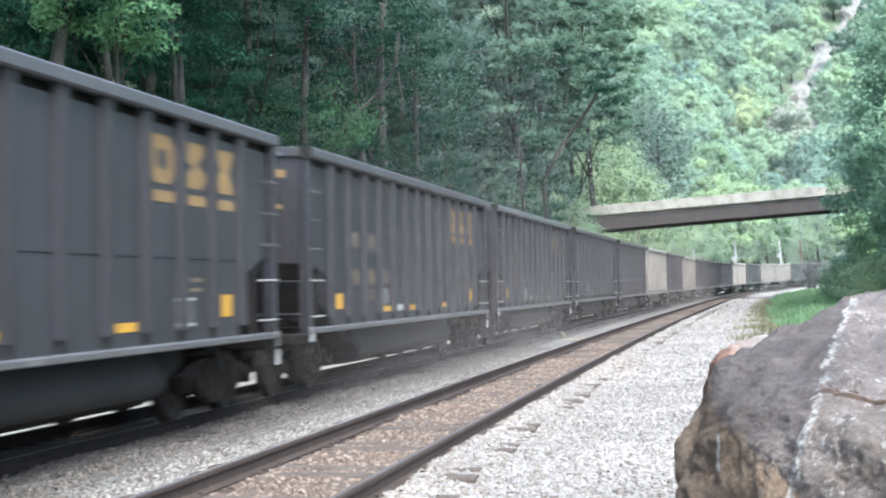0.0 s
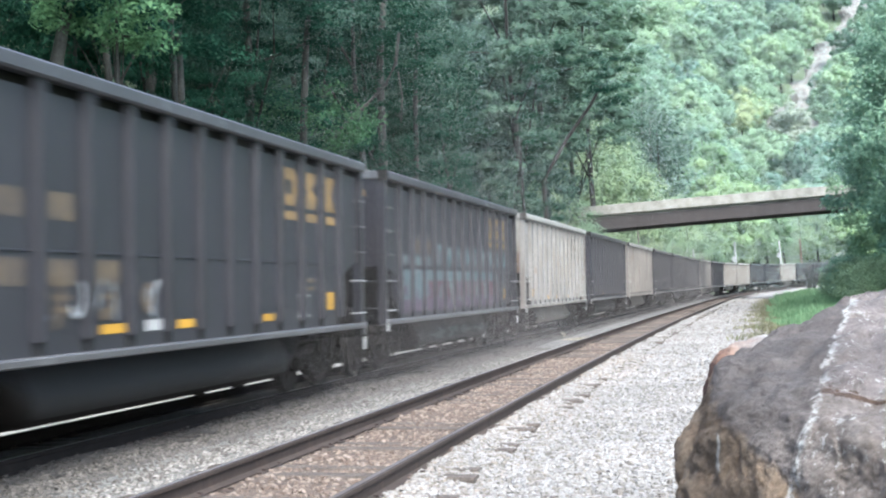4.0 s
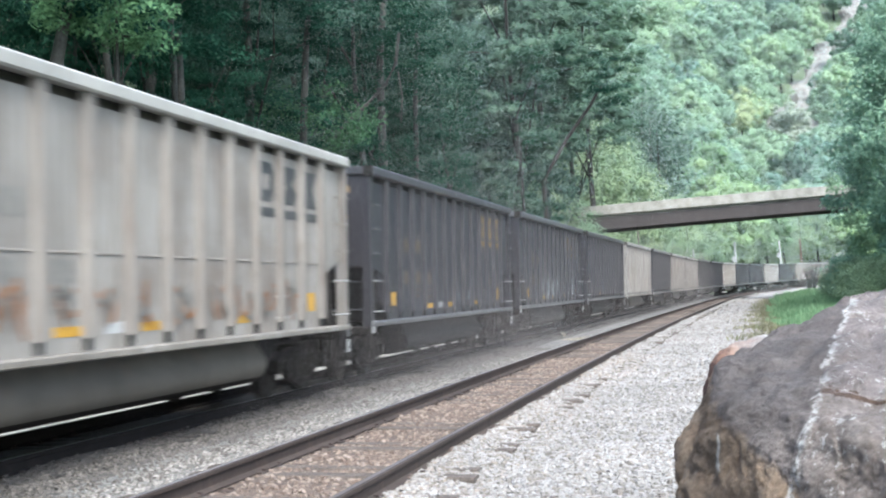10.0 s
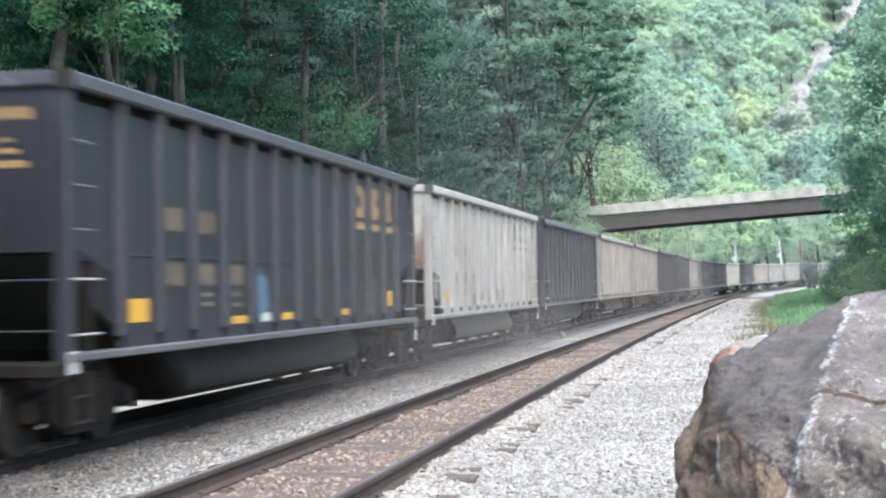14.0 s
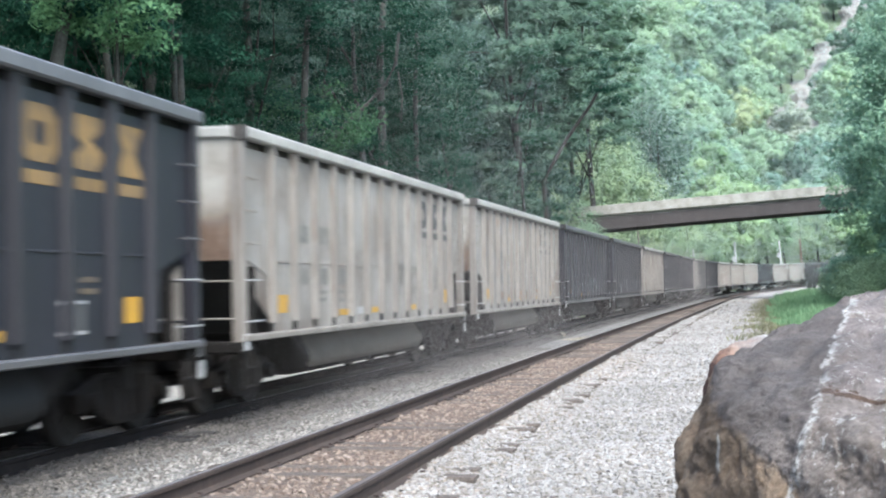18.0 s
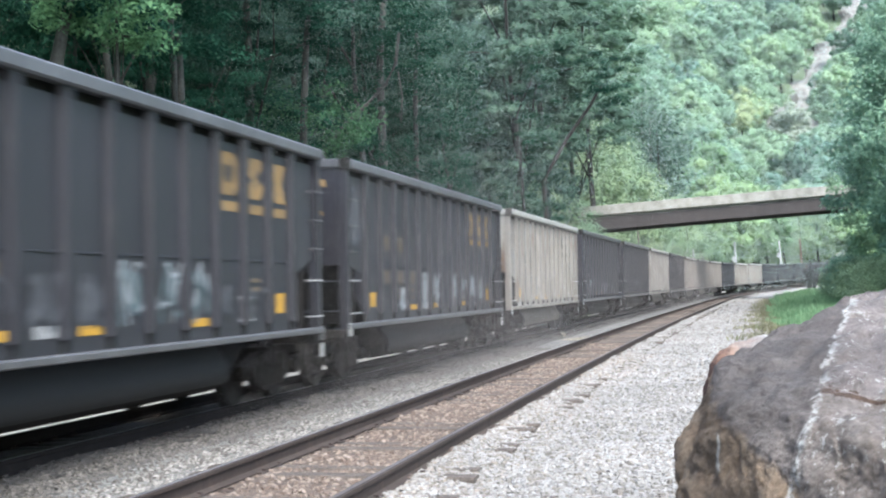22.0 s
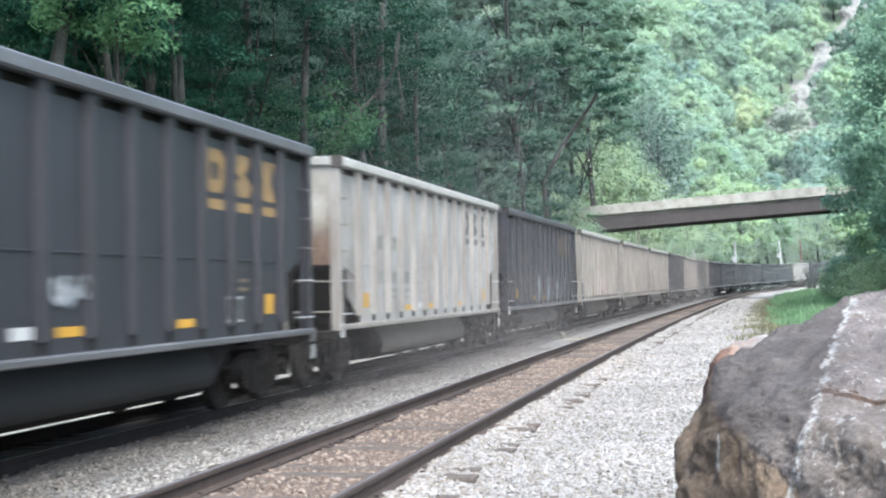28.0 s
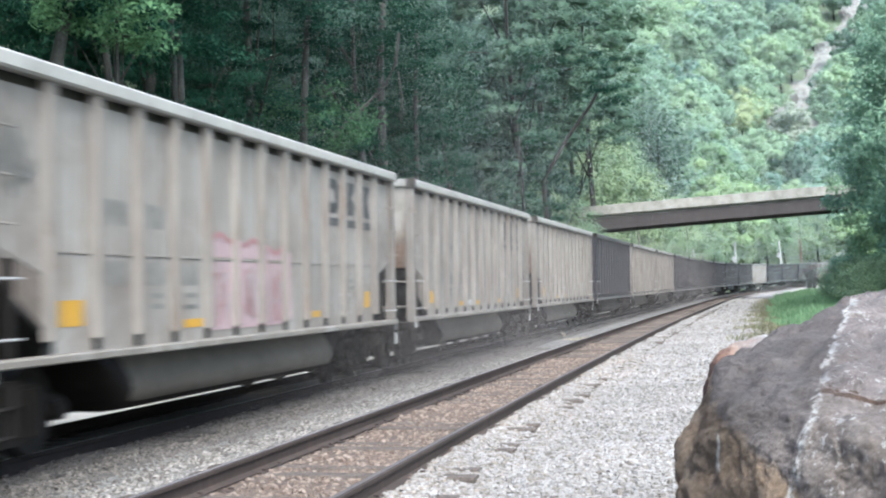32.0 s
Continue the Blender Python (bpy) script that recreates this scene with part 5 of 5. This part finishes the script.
# trees and bushes on the inside of the curve
for x, y, k, sc in ((11.2, 78, 0, 1.0), (11.0, 66, 1, .72), (14.5, 92, 0, 1.05), (13.0, 104, 1, .9), (15.5, 66, 0, 1.1), (18.0, 82, 1, 1.2), (19, 110, 0, 1.1), (17, 125, 1, 1.0), (24, 96, 0, 1.2)):
    plant(RIGHT[k], x, y, rngp, sc)
for x, y, k, sc in ((7.4, 75, 0, .65), (8.0, 83, 0, .75), (8.8, 93, 0, .8), (7.0, 69, 0, .5), (7.6, 72, 0, .7), (8.4, 84, 0, .8), (9.2, 97, 1, .9), (9.6, 110, 0, .9), (12, 128, 0, 1.0), (13.5, 145, 2, 1.0), (15, 160, 0, 1.1)):
    plant(SHRUB[k], x, y, rngp, sc)


# ---- pale rock slide on the far hillside ----
def build_slide():
    ys = np.linspace(452, 735, 80)
    us = np.linspace(-1, 1, 11)
    Y, U = np.meshgrid(ys, us, indexing="ij")
    wide = 7.2 + 1.6 * np.sin((Y - 436) * .05) ** 2
    X = slide_x(Y) + 1.0 + U * wide + 1.3 * np.sin(Y * .21 + U)
    Z = ground_z(X.ravel(), Y.ravel()) + (1 - np.abs(U.ravel()) ** 3) * 3.4 - .6
    Z += np.array([noise.fractal((x * .35, y * .35, 2.0), 1.0, 2.0, 3) * 1.3 for x, y in zip(X.ravel(), Y.ravel())])
    n = len(us)
    a = (np.arange(len(ys) - 1)[:, None] * n + np.arange(n - 1)[None, :]).ravel()
    ob = new("rock_slide", np_mesh("rock_slide", np.stack([X.ravel(), Y.ravel(), Z], -1), np.stack([a, a + 1, a + n + 1, a + n], -1), False, [PALE_ROCK]))
    tagged(ob, "pale bare rock slide running down the wooded hillside", "rock slide", kind="stuff")


# ---- bare shrub by the far curve ----
def build_bare_shrub(x, y, h):
    rng = random.Random(4)
    z = float(ground_z(x, y)[0])
    root = thing("bare_shrub", Matrix.Translation((x, y, z)), "grey leafless shrub beside the far curve", "shrub")
    for k in range(26):
        a, sp = rng.uniform(0, 6.28), rng.uniform(.3, 1.6)
        top = Vector((math.cos(a) * sp, math.sin(a) * sp, h * rng.uniform(.6, 1)))
        mid = top * .5 + Vector((rng.uniform(-.2, .2), rng.uniform(-.2, .2), .2))
        s = Shape().tube([(0, 0, -.1), mid, top], [.035, .025, .01], 5)
        for _ in range(5):
            p = mid.lerp(top, rng.random())
            s.tube([p, p + Vector((rng.uniform(-.6, .6), rng.uniform(-.6, .6), rng.uniform(.2, .7)))], [.014, .006], 4)
        part("stem", s, BARK_PALE, root)


build_bare_shrub(13.6, 205, 4.2)
build_bare_shrub(12.3, 196, 3.6)


# ---- grass ----
def build_grass():
    rng = np.random.default_rng(3)
    n = 52000
    s = rng.uniform(55, 170, n)
    o = 9.25 + .45 * np.sin(s * .7) + .35 * np.sin(s * 1.9 + 1) + rng.random(n) ** 1.3 * 5.0
    x, y, _ = on_line(s, o)
    z = np.maximum(ground_z(x, y), np.where(o < 9.6, bed_z(o), -9)) - .05
    h = rng.uniform(.14, .48, n) * (1 + .5 * np.sin(x * 1.1 + y * .5) * np.sin(y * .37))
    a = rng.uniform(0, 6.28, n)
    lean = rng.normal(size=(n, 2)) * .25
    P = np.stack([x, y, z], -1)
    w = np.stack([np.cos(a) * .022, np.sin(a) * .022, np.zeros(n)], -1)
    m = P + np.stack([lean[:, 0] * h * .4, lean[:, 1] * h * .4, h * .6], -1)
    t = P + np.stack([lean[:, 0] * h, lean[:, 1] * h, h], -1)
    V = np.stack([P - w, P + w, m + w * .7, t], 1).reshape(-1, 3)
    ob = new("grass", np_mesh("grass", V, np.arange(n * 4).reshape(-1, 4), False, [GRASS]))
    tagged(ob, "bright green tall grass at the edge of the ballast", "grass", kind="stuff")


build_grass()


def build_dry_fringe():
    rng = np.random.default_rng(8)
    n = 16000
    s = rng.uniform(40, 130, n)
    o = 8.95 + .45 * np.sin(s * .7) + .35 * np.sin(s * 1.9 + 1) + rng.normal(size=n) * .5
    x, y, _ = on_line(s, o)
    P = np.stack([x, y, np.maximum(ground_z(x, y), bed_z(o)) - .03], -1)
    h = rng.uniform(.06, .26, n)
    a = rng.uniform(0, 6.28, n)
    lean = rng.normal(size=(n, 2)) * .5
    w = np.stack([np.cos(a) * .02, np.sin(a) * .02, np.zeros(n)], -1)
    t = P + np.stack([lean[:, 0] * h, lean[:, 1] * h, h], -1)
    V = np.stack([P - w, P + w, t], 1).reshape(-1, 3)
    ob = new("dry_grass", np_mesh("dry_grass", V, np.arange(n * 3).reshape(-1, 3), False, [DRY_GRASS]))
    tagged(ob, "short dry brown weeds along the ballast edge", "grass", kind="stuff")


build_dry_fringe()


# ---- boulder ----
def boulder_skin():
    m, n, l, b = shade("boulder_stone", 0.85)
    v = coords(n)
    base, _ = noise_ramp(n, l, v, 3.0, [(0.3, (0.066, 0.056, 0.053)), (0.5, (0.114, 0.098, 0.094)), (0.72, (0.186, 0.164, 0.154))], 10, .75)
    tan, _ = noise_ramp(n, l, v, 5.0, [(0.3, (0.112, 0.078, 0.052)), (0.5, (0.222, 0.162, 0.112)), (0.72, (0.31, 0.25, 0.192))], 8, .7)
    pinkish, _ = noise_ramp(n, l, v, 4.0, [(0.3, (0.115, 0.096, 0.092)), (0.5, (0.192, 0.165, 0.158)), (0.72, (0.305, 0.272, 0.264))], 10, .75)
    sep = n.new("ShaderNodeSeparateXYZ")
    l.new(v, sep.inputs[0])
    wob, _ = noise_ramp(n, l, v, 5.0, [(0.25, grey(0)), (0.75, grey(1))], 8, .65)

    def edge(axis_terms, at, wide, wig):
        acc = None
        for out, k in axis_terms:
            q = n.new("ShaderNodeMath")
            q.operation = "MULTIPLY"
            l.new(out, q.inputs[0])
            q.inputs[1].default_value = k
            if acc is None:
                acc = q.outputs[0]
            else:
                s = n.new("ShaderNodeMath")
                s.operation = "ADD"
                l.new(acc, s.inputs[0])
                l.new(q.outputs[0], s.inputs[1])
                acc = s.outputs[0]
        q = n.new("ShaderNodeMath")
        q.operation = "MULTIPLY_ADD"
        l.new(wob, q.inputs[0])
        q.inputs[1].default_value = wig
        l.new(acc, q.inputs[2])
        r = n.new("ShaderNodeMapRange")
        r.inputs["From Min"].default_value, r.inputs["From Max"].default_value = at - wide, at + wide
        l.new(q.outputs[0], r.inputs["Value"])
        return r.outputs[0]

    X, Y, Z = sep.outputs
    seam = [(X, 1.0), (Y, -0.133), (Z, -0.293)]
    right = edge(seam, -0.553, .006, .07)
    below = edge([(X, -0.29), (Z, -1.0)], -1.0, .012, .02)
    lower, _ = noise_ramp(n, l, v, 7.0, [(0.3, (0.11, 0.09, 0.08)), (0.5, (0.18, 0.152, 0.138)), (0.70, (0.29, 0.26, 0.245))], 10, .78)
    pinkish = mix(n, l, below, pinkish, lower)
    c = mix(n, l, right, base, pinkish)
    left = edge([(X, -1.0), (Y, 0.298), (Z, -1.746)], -0.03, .035, .18)
    c = mix(n, l, left, c, tan)
    a = edge(seam, -0.563, .006, .07)
    bb = edge(seam, -0.541, .008, .07)
    q = n.new("ShaderNodeMath")
    q.operation = "SUBTRACT"
    l.new(a, q.inputs[0])
    l.new(bb, q.inputs[1])
    spot, _ = noise_ramp(n, l, v, 15, [(0.45, grey(0)), (0.55, grey(1))], 9, .75)
    vein = mix(n, l, 1.0, q.outputs[0], spot, "MULTIPLY")
    c = mix(n, l, vein, c, (0.55, 0.55, 0.54))
    fleck, _ = noise_ramp(n, l, v, 30, [(0.575, grey(0)), (0.65, grey(1))], 6, .7)
    fl = mix(n, l, 1.0, fleck, right, "MULTIPLY")
    c = mix(n, l, fl, c, (0.48, 0.47, 0.46))
    s0 = edge([(X, 1.0), (Z, -.1)], -.112, .003, .03)
    s1 = edge([(X, 1.0), (Z, -.1)], -.103, .003, .03)
    z0 = edge([(Z, 1.0)], .695, .006, .0)
    z1 = edge([(Z, 1.0)], .805, .004, .0)
    near = edge([(Y, -1.0)], -4.7, .02, .0)
    streak = mix(n, l, 1.0, mix(n, l, 1.0, s0, mix(n, l, s1, grey(1), grey(0)), "MULTIPLY"), mix(n, l, 1.0, z0, mix(n, l, z1, grey(1), grey(0)), "MULTIPLY"), "MULTIPLY")
    c = mix(n, l, mix(n, l, 1.0, streak, near, "MULTIPLY"), c, (.5, .49, .46))
    rust = mix(n, l, 1.0, edge([(X, -0.29), (Z, -1.0)], -1.004, .003, .055), mix(n, l, edge([(X, -0.29), (Z, -1.0)], -.988, .003, .055), grey(1), grey(0)), "MULTIPLY")
    c = mix(n, l, mix(n, l, 1.0, rust, right, "MULTIPLY"), c, (.075, .043, .026))
    stain, _ = noise_ramp(n, l, v, 1.6, [(0.4, grey(.72)), (0.6, grey(1.1))], 5, .65)
    c = mix(n, l, 1.0, c, stain, "MULTIPLY")
    grain, _ = noise_ramp(n, l, v, 55, [(0.35, grey(.55)), (0.6, grey(1.25))], 6, .75)
    c = mix(n, l, .75, c, mix(n, l, 1.0, c, grain, "MULTIPLY"))
    l.new(c, b.inputs["Base Color"])
    _, h = noise_ramp(n, l, v, 16, [(0, grey(0)), (1, grey(1))], 10, .75)
    bump(n, l, b, h, 1.0, .05)
    return m


BOULDER = boulder_skin()
BOULDER_CORNERS = ((-0.18, 4.69, 0.54), (-0.15, 4.78, 0.82), (-0.05, 5.10, 0.98), (0.15, 5.75, 1.00), (0.43, 6.42, 1.09), (0.79, 6.89, 1.20), (1.18, 6.86, 1.29), (1.75, 6.3, 1.33), (1.9, 5.0, 1.1), (0.02, 4.56, 0.88),
                   (0.08, 4.22, 0.69), (0.21, 4.05, 0.62), (0.21, 4.14, 0.84), (0.43, 5.10, 0.99), (0.42, 3.93, 0.79), (0.95, 3.80, 0.78), (1.8, 4.1, 0.7),
                   (-0.25, 4.7, -0.8), (0.15, 3.75, -0.8), (1.1, 3.4, -0.8), (2.1, 4.0, -0.8), (2.2, 6.4, -0.8), (1.2, 7.1, -0.8), (0.1, 6.2, -0.8))
SLAB_CORNERS = ((-0.10, 7.04, 0.80), (-0.04, 6.95, 0.92), (0.09, 7.38, 0.96), (0.27, 7.61, 0.98), (0.40, 8.04, 0.94), (0.13, 6.77, 0.90), (0.5, 7.2, 0.9), (-0.15, 6.9, -0.7), (0.5, 6.8, -0.7), (0.7, 8.1, -0.7), (-0.05, 8.0, -0.7))


def build_rock(name, corners, cuts, skin, label, rough, crack=False):
    bm = bmesh.new()
    for p in corners:
        bm.verts.new(p)
    bmesh.ops.convex_hull(bm, input=bm.verts[:])
    bmesh.ops.triangulate(bm, faces=bm.faces[:])
    for _ in range(cuts):
        bmesh.ops.subdivide_edges(bm, edges=bm.edges[:], cuts=1, use_grid_fill=True)
        bmesh.ops.triangulate(bm, faces=bm.faces[:])
        bmesh.ops.smooth_vert(bm, verts=bm.verts[:], factor=.18, use_axis_x=True, use_axis_y=True, use_axis_z=True)
    bm.normal_update()
    for v in bm.verts:
        p = v.co
        d = noise.fractal(p * 2.2, 1.0, 2.0, 4) * .03 + noise.fractal(p * 9.0, .8, 2.1, 6) * .021 + noise.fractal(p * 5.0 + Vector((9, 2, 4)), .9, 2.0, 3) * .018 - max(0, .12 - abs(noise.noise(p * 2.3 + Vector((3, 1, 7))))) * .16
        if crack:
            e = p.z + .29 * p.x - 1.009 + .012 * noise.noise(p * 9)
            if p.x > .29 and p.y < 4.9:
                d -= .03 * math.exp(-(e / .011) ** 2) * min(1, (p.x - .29) / .05) + (.012 if e < 0 else 0)
        v.co = p + v.normal * (d * rough + .035)
    me = bpy.data.meshes.new(name)
    bm.to_mesh(me)
    bm.free()
    me.materials.append(skin)
    me.shade_smooth()
    ob = new(name, me)
    return tagged(ob, label, "boulder")


build_rock("boulder", BOULDER_CORNERS, 6, BOULDER, "large dark grey boulder with ochre side and white veins", 1.0, True)


def slab_skin():
    m, n, l, b = shade("pinkish_rock", 0.9)
    v = coords(n)
    sep = n.new("ShaderNodeSeparateXYZ")
    l.new(v, sep.inputs[0])
    _, w = noise_ramp(n, l, v, 5.0, [(0, grey(0)), (1, grey(1))], 7, .65)
    q = n.new("ShaderNodeMath")
    q.operation = "MULTIPLY_ADD"
    l.new(w, q.inputs[0])
    q.inputs[1].default_value = .30
    l.new(sep.outputs[0], q.inputs[2])
    r = n.new("ShaderNodeValToRGB")
    while len(r.color_ramp.elements) < 5:
        r.color_ramp.elements.new(.5)
    for e, (p, c) in zip(r.color_ramp.elements, [(.06, (.075, .036, .028)), (.13, (.17, .098, .070)), (.20, (.27, .195, .155)), (.31, (.235, .200, .182)), (.42, (.30, .292, .28))]):
        e.position, e.color = p, (*c, 1)
    l.new(q.outputs[0], r.inputs[0])
    g, h = noise_ramp(n, l, v, 30, [(0.3, grey(.7)), (0.65, grey(1.1))], 6, .7)
    l.new(mix(n, l, 1.0, r.outputs[0], g, "MULTIPLY"), b.inputs["Base Color"])
    bump(n, l, b, h, .8, .03)
    return m


PINK_ROCK = slab_skin()
build_rock("boulder", SLAB_CORNERS, 4, PINK_ROCK, "smaller pinkish rock with a pale top behind the boulder", .7)


build_slide()


# ---- old timber beside the track ----
def build_old_tie(s, o, length, turn, tilt, label):
    x, y, t = on_line(s, o)
    rng = random.Random(int(s))
    ring = [(-.06, -.04), (.055, -.045), (.06, .03), (.02, .05), (-.055, .04)]
    n = 6
    sh = Shape()
    vs = [(a + rng.uniform(-.015, .015), -length / 2 + length * k / n + rng.uniform(-.06, .06), b + rng.uniform(-.012, .012)) for k in range(n + 1) for a, b in ring]
    fs = [(k * 5 + i, k * 5 + (i + 1) % 5, (k + 1) * 5 + (i + 1) % 5, (k + 1) * 5 + i) for k in range(n) for i in range(5)]
    sh.add(vs, fs + [(4, 3, 2, 1, 0), tuple(range(n * 5, n * 5 + 5))])
    ob = new("old_tie", sh.mesh("old_tie", OLD_TIE))
    ob.matrix_basis = Matrix.Translation((x, y, float(bed_z(o)) + .045)) @ Matrix.Rotation(-t + turn, 4, "Z") @ Matrix.Rotation(tilt, 4, "X")
    tagged(ob, label, "timber")


OLD_TIE = rough_stuff("dry_old_timber", [(0.3, (0.13, 0.11, 0.085)), (0.5, (0.22, 0.195, 0.155)), (0.7, (0.32, 0.29, 0.24))], 5, 0.9, 30, 0.02, 0.8)
build_old_tie(47.6, 2.25, 1.8, -.75, .02, "long splintered pale timber lying between the tracks")
build_old_tie(50.5, 1.3, 4.2, .16, .0, "short pale timber lying beside the rails")


# ---- ballast stones ----
def scatter(name, n, s0, s1, o0, o1, size, mat, label, seed, power=1.0, thick=(.32, .6)):
    rng = np.random.default_rng(seed)
    s = s0 + (s1 - s0) * rng.random(n) ** power
    o = rng.uniform(o0, o1, n)
    x, y, _ = on_line(s, o)
    z = bed_z(o) + np.array([noise.noise((a * 2.3, b * 2.3, 0.0)) * 0.025 + noise.noise((a * 0.4, b * 0.4, 5.0)) * 0.04 for a, b in zip(x, y)])
    sz = size * rng.uniform(.55, 1.35, n)
    cube = np.array([(-1, -1, -1), (1, -1, -1), (1, 1, -1), (-1, 1, -1), (-1, -1, 1), (1, -1, 1), (1, 1, 1), (-1, 1, 1)], float) * .5
    cube[4:, :2] *= .68
    V = cube[None] * rng.uniform(.72, 1.12, (n, 8, 3)) * np.stack([np.ones(n), rng.uniform(.6, 1, n), rng.uniform(*thick, n)], -1)[:, None, :]
    q = np.stack([np.ones(n), rng.normal(size=n) * .22, rng.normal(size=n) * .22, rng.normal(size=n) * 3], -1)
    q /= np.linalg.norm(q, axis=1)[:, None]
    w, a, b, c = q.T
    R = np.stack([np.stack([1 - 2 * (b * b + c * c), 2 * (a * b - c * w), 2 * (a * c + b * w)], -1),
                  np.stack([2 * (a * b + c * w), 1 - 2 * (a * a + c * c), 2 * (b * c - a * w)], -1),
                  np.stack([2 * (a * c - b * w), 2 * (b * c + a * w), 1 - 2 * (a * a + b * b)], -1)], 1)
    V = np.einsum("nij,nkj->nki", R, V) * sz[:, None, None]
    V += np.stack([x, y, z + sz * .08], -1)[:, None, :]
    F = np.array([(4, 5, 6, 7), (0, 1, 5, 4), (1, 2, 6, 5), (2, 3, 7, 6), (3, 0, 4, 7)])
    F = (F[None] + 8 * np.arange(n)[:, None, None]).reshape(-1, 4)
    ob = new(name, np_mesh(name, V.reshape(-1, 3), F, False, [mat]))
    tagged(ob, label, "ballast stones", kind="stuff")


scatter("ballast_stones", 38000, 8, 24, SPACING + .80, 9.5, .056, STONE_PALE, "loose pale crushed stones on the shoulder", 1, 1.0, (.42, .75))
scatter("ballast_stones", 15000, 24, 60, SPACING + .78, 9.4, .08, STONE_PALE, "loose pale crushed stones on the shoulder", 2, 1.3, (.2, .42))
scatter("ballast_stones", 5000, -5, 8, SPACING + .78, 9.5, .074, STONE_PALE, "loose pale crushed stones on the shoulder", 11)
scatter("ballast_stones", 5200, 8, 34, SPACING + .77, SPACING + 1.6, .05, STONE_WARM, "rust-tinted stones beside the rail", 8, 1.2)
scatter("ballast_stones", 6000, 60, 140, SPACING + .78, 9.3, .13, STONE_PALE, "loose pale crushed stones on the shoulder", 7, 1.3, (.15, .3))
scatter("ballast_stones", 8600, 8, 40, SPACING - .76, SPACING + .8, .045, STONE_BROWN, "rust-brown stones between the rails", 3, 1.3)
scatter("ballast_stones", 12500, 8, 40, 1.85, SPACING - .76, .040, STONE_MID, "grey stones between the two tracks", 4, 1.3)
scatter("ballast_stones", 6000, 8, 42, .79, 1.5, .042, STONE_DARK, "coal-dusted stones beside the train, its shadow in their colour", 5, 1.2)
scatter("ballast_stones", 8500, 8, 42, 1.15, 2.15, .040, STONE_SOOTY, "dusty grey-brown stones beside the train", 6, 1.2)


# ---- coal dust round the train and white flakes added as a haze veil ----
def specks(name, P, size, mat, label, rng):
    """Fine drifting particles, each a small turned flake."""
    n = len(P)
    up = rng.normal(size=(n, 3)) * .45 + np.array((.2, -.6, .7))
    u = np.cross(up, rng.normal(size=(n, 3)))
    u /= np.linalg.norm(u, axis=1)[:, None]
    w = np.cross(up, u)
    w /= np.linalg.norm(w, axis=1)[:, None]
    sz = (size * rng.uniform(.7, 1.3, n))[:, None]
    V = np.stack([P - u * sz * .5 - w * sz * .3, P + u * sz * .5 - w * sz * .3, P + w * sz * .56], 1).reshape(-1, 3)
    ob = new(name, np_mesh(name, V, np.arange(3 * n).reshape(-1, 3), False, [mat]))
    return tagged(ob, label, "haze", kind="stuff")


def even(n, dims, seed):
    """Evenly spread numbers from 0 to 1, slightly shaken."""
    g = 2.0
    for _ in range(40):
        g = (1 + g) ** (1 / (dims + 1))
    rng = np.random.default_rng(seed)
    k = np.arange(1, n + 1)[:, None] * np.array([g ** -(d + 1) for d in range(dims)]) + .5
    k += rng.uniform(-.35, .35, (n, dims)) * n ** (-1 / dims)
    return np.clip(k % 1, 1e-6, 1 - 1e-6), rng


def build_dust():
    n, m = 330000, 60000
    q, rng = even(n, 3, 21)
    s = (q[:, 0] * (150 ** -2 - 15 ** -2) + 15 ** -2) ** -.5
    z = -.15 - 3.0 * np.log(1 - q[:, 1] * .95)
    p, _ = even(m, 3, 23)
    s = np.concatenate([s, 18 + 22 * p[:, 0] ** 1.1])
    z = np.concatenate([z, -.15 - 1.3 * np.log(1 - p[:, 1] * .98)])
    d, _ = even(30000, 3, 24)
    s = np.concatenate([s, 50 + 95 * d[:, 0]])
    z = np.concatenate([z, -.1 + 4.3 * d[:, 1]])
    o = 1.75 + 1.5 * np.concatenate([q[:, 2], p[:, 2], d[:, 2]])
    keep = rng.random(len(s)) < np.clip((s - 14) / 10, 0, 1)
    s, o, z = s[keep], o[keep], z[keep]
    x, y, _ = on_line(s, o)
    specks("coal_dust", np.stack([x, y, z], -1), .00031 * s, DUST, "thin grey coal dust hanging beside the moving train", rng)


def build_haze_veil():
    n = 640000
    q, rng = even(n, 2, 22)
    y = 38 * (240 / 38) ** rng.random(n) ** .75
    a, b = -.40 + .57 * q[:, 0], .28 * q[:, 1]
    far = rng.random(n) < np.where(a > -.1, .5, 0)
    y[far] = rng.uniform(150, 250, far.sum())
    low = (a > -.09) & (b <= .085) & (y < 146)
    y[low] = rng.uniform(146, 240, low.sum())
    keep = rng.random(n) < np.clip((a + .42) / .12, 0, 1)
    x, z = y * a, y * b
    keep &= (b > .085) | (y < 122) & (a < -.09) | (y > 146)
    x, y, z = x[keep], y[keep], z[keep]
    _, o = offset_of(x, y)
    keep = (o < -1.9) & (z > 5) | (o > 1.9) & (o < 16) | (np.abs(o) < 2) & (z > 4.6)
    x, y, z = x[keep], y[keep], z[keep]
    specks("valley_mist", np.stack([x, y, z], -1), .00026 * y, HAZE_WHITE, "pale flakes added as a haze veil over the wooded valley", rng)


DUST = rough_stuff("grey_dust", [(0.3, (0.140, 0.133, 0.136)), (0.7, (0.170, 0.162, 0.165))], 2, 0.95)
HAZE_WHITE = rough_stuff("white_mist", [(0.3, (0.66, 0.79, 0.81)), (0.7, (0.72, 0.85, 0.87))], 2, 0.95)
build_dust()
build_haze_veil()

motions()
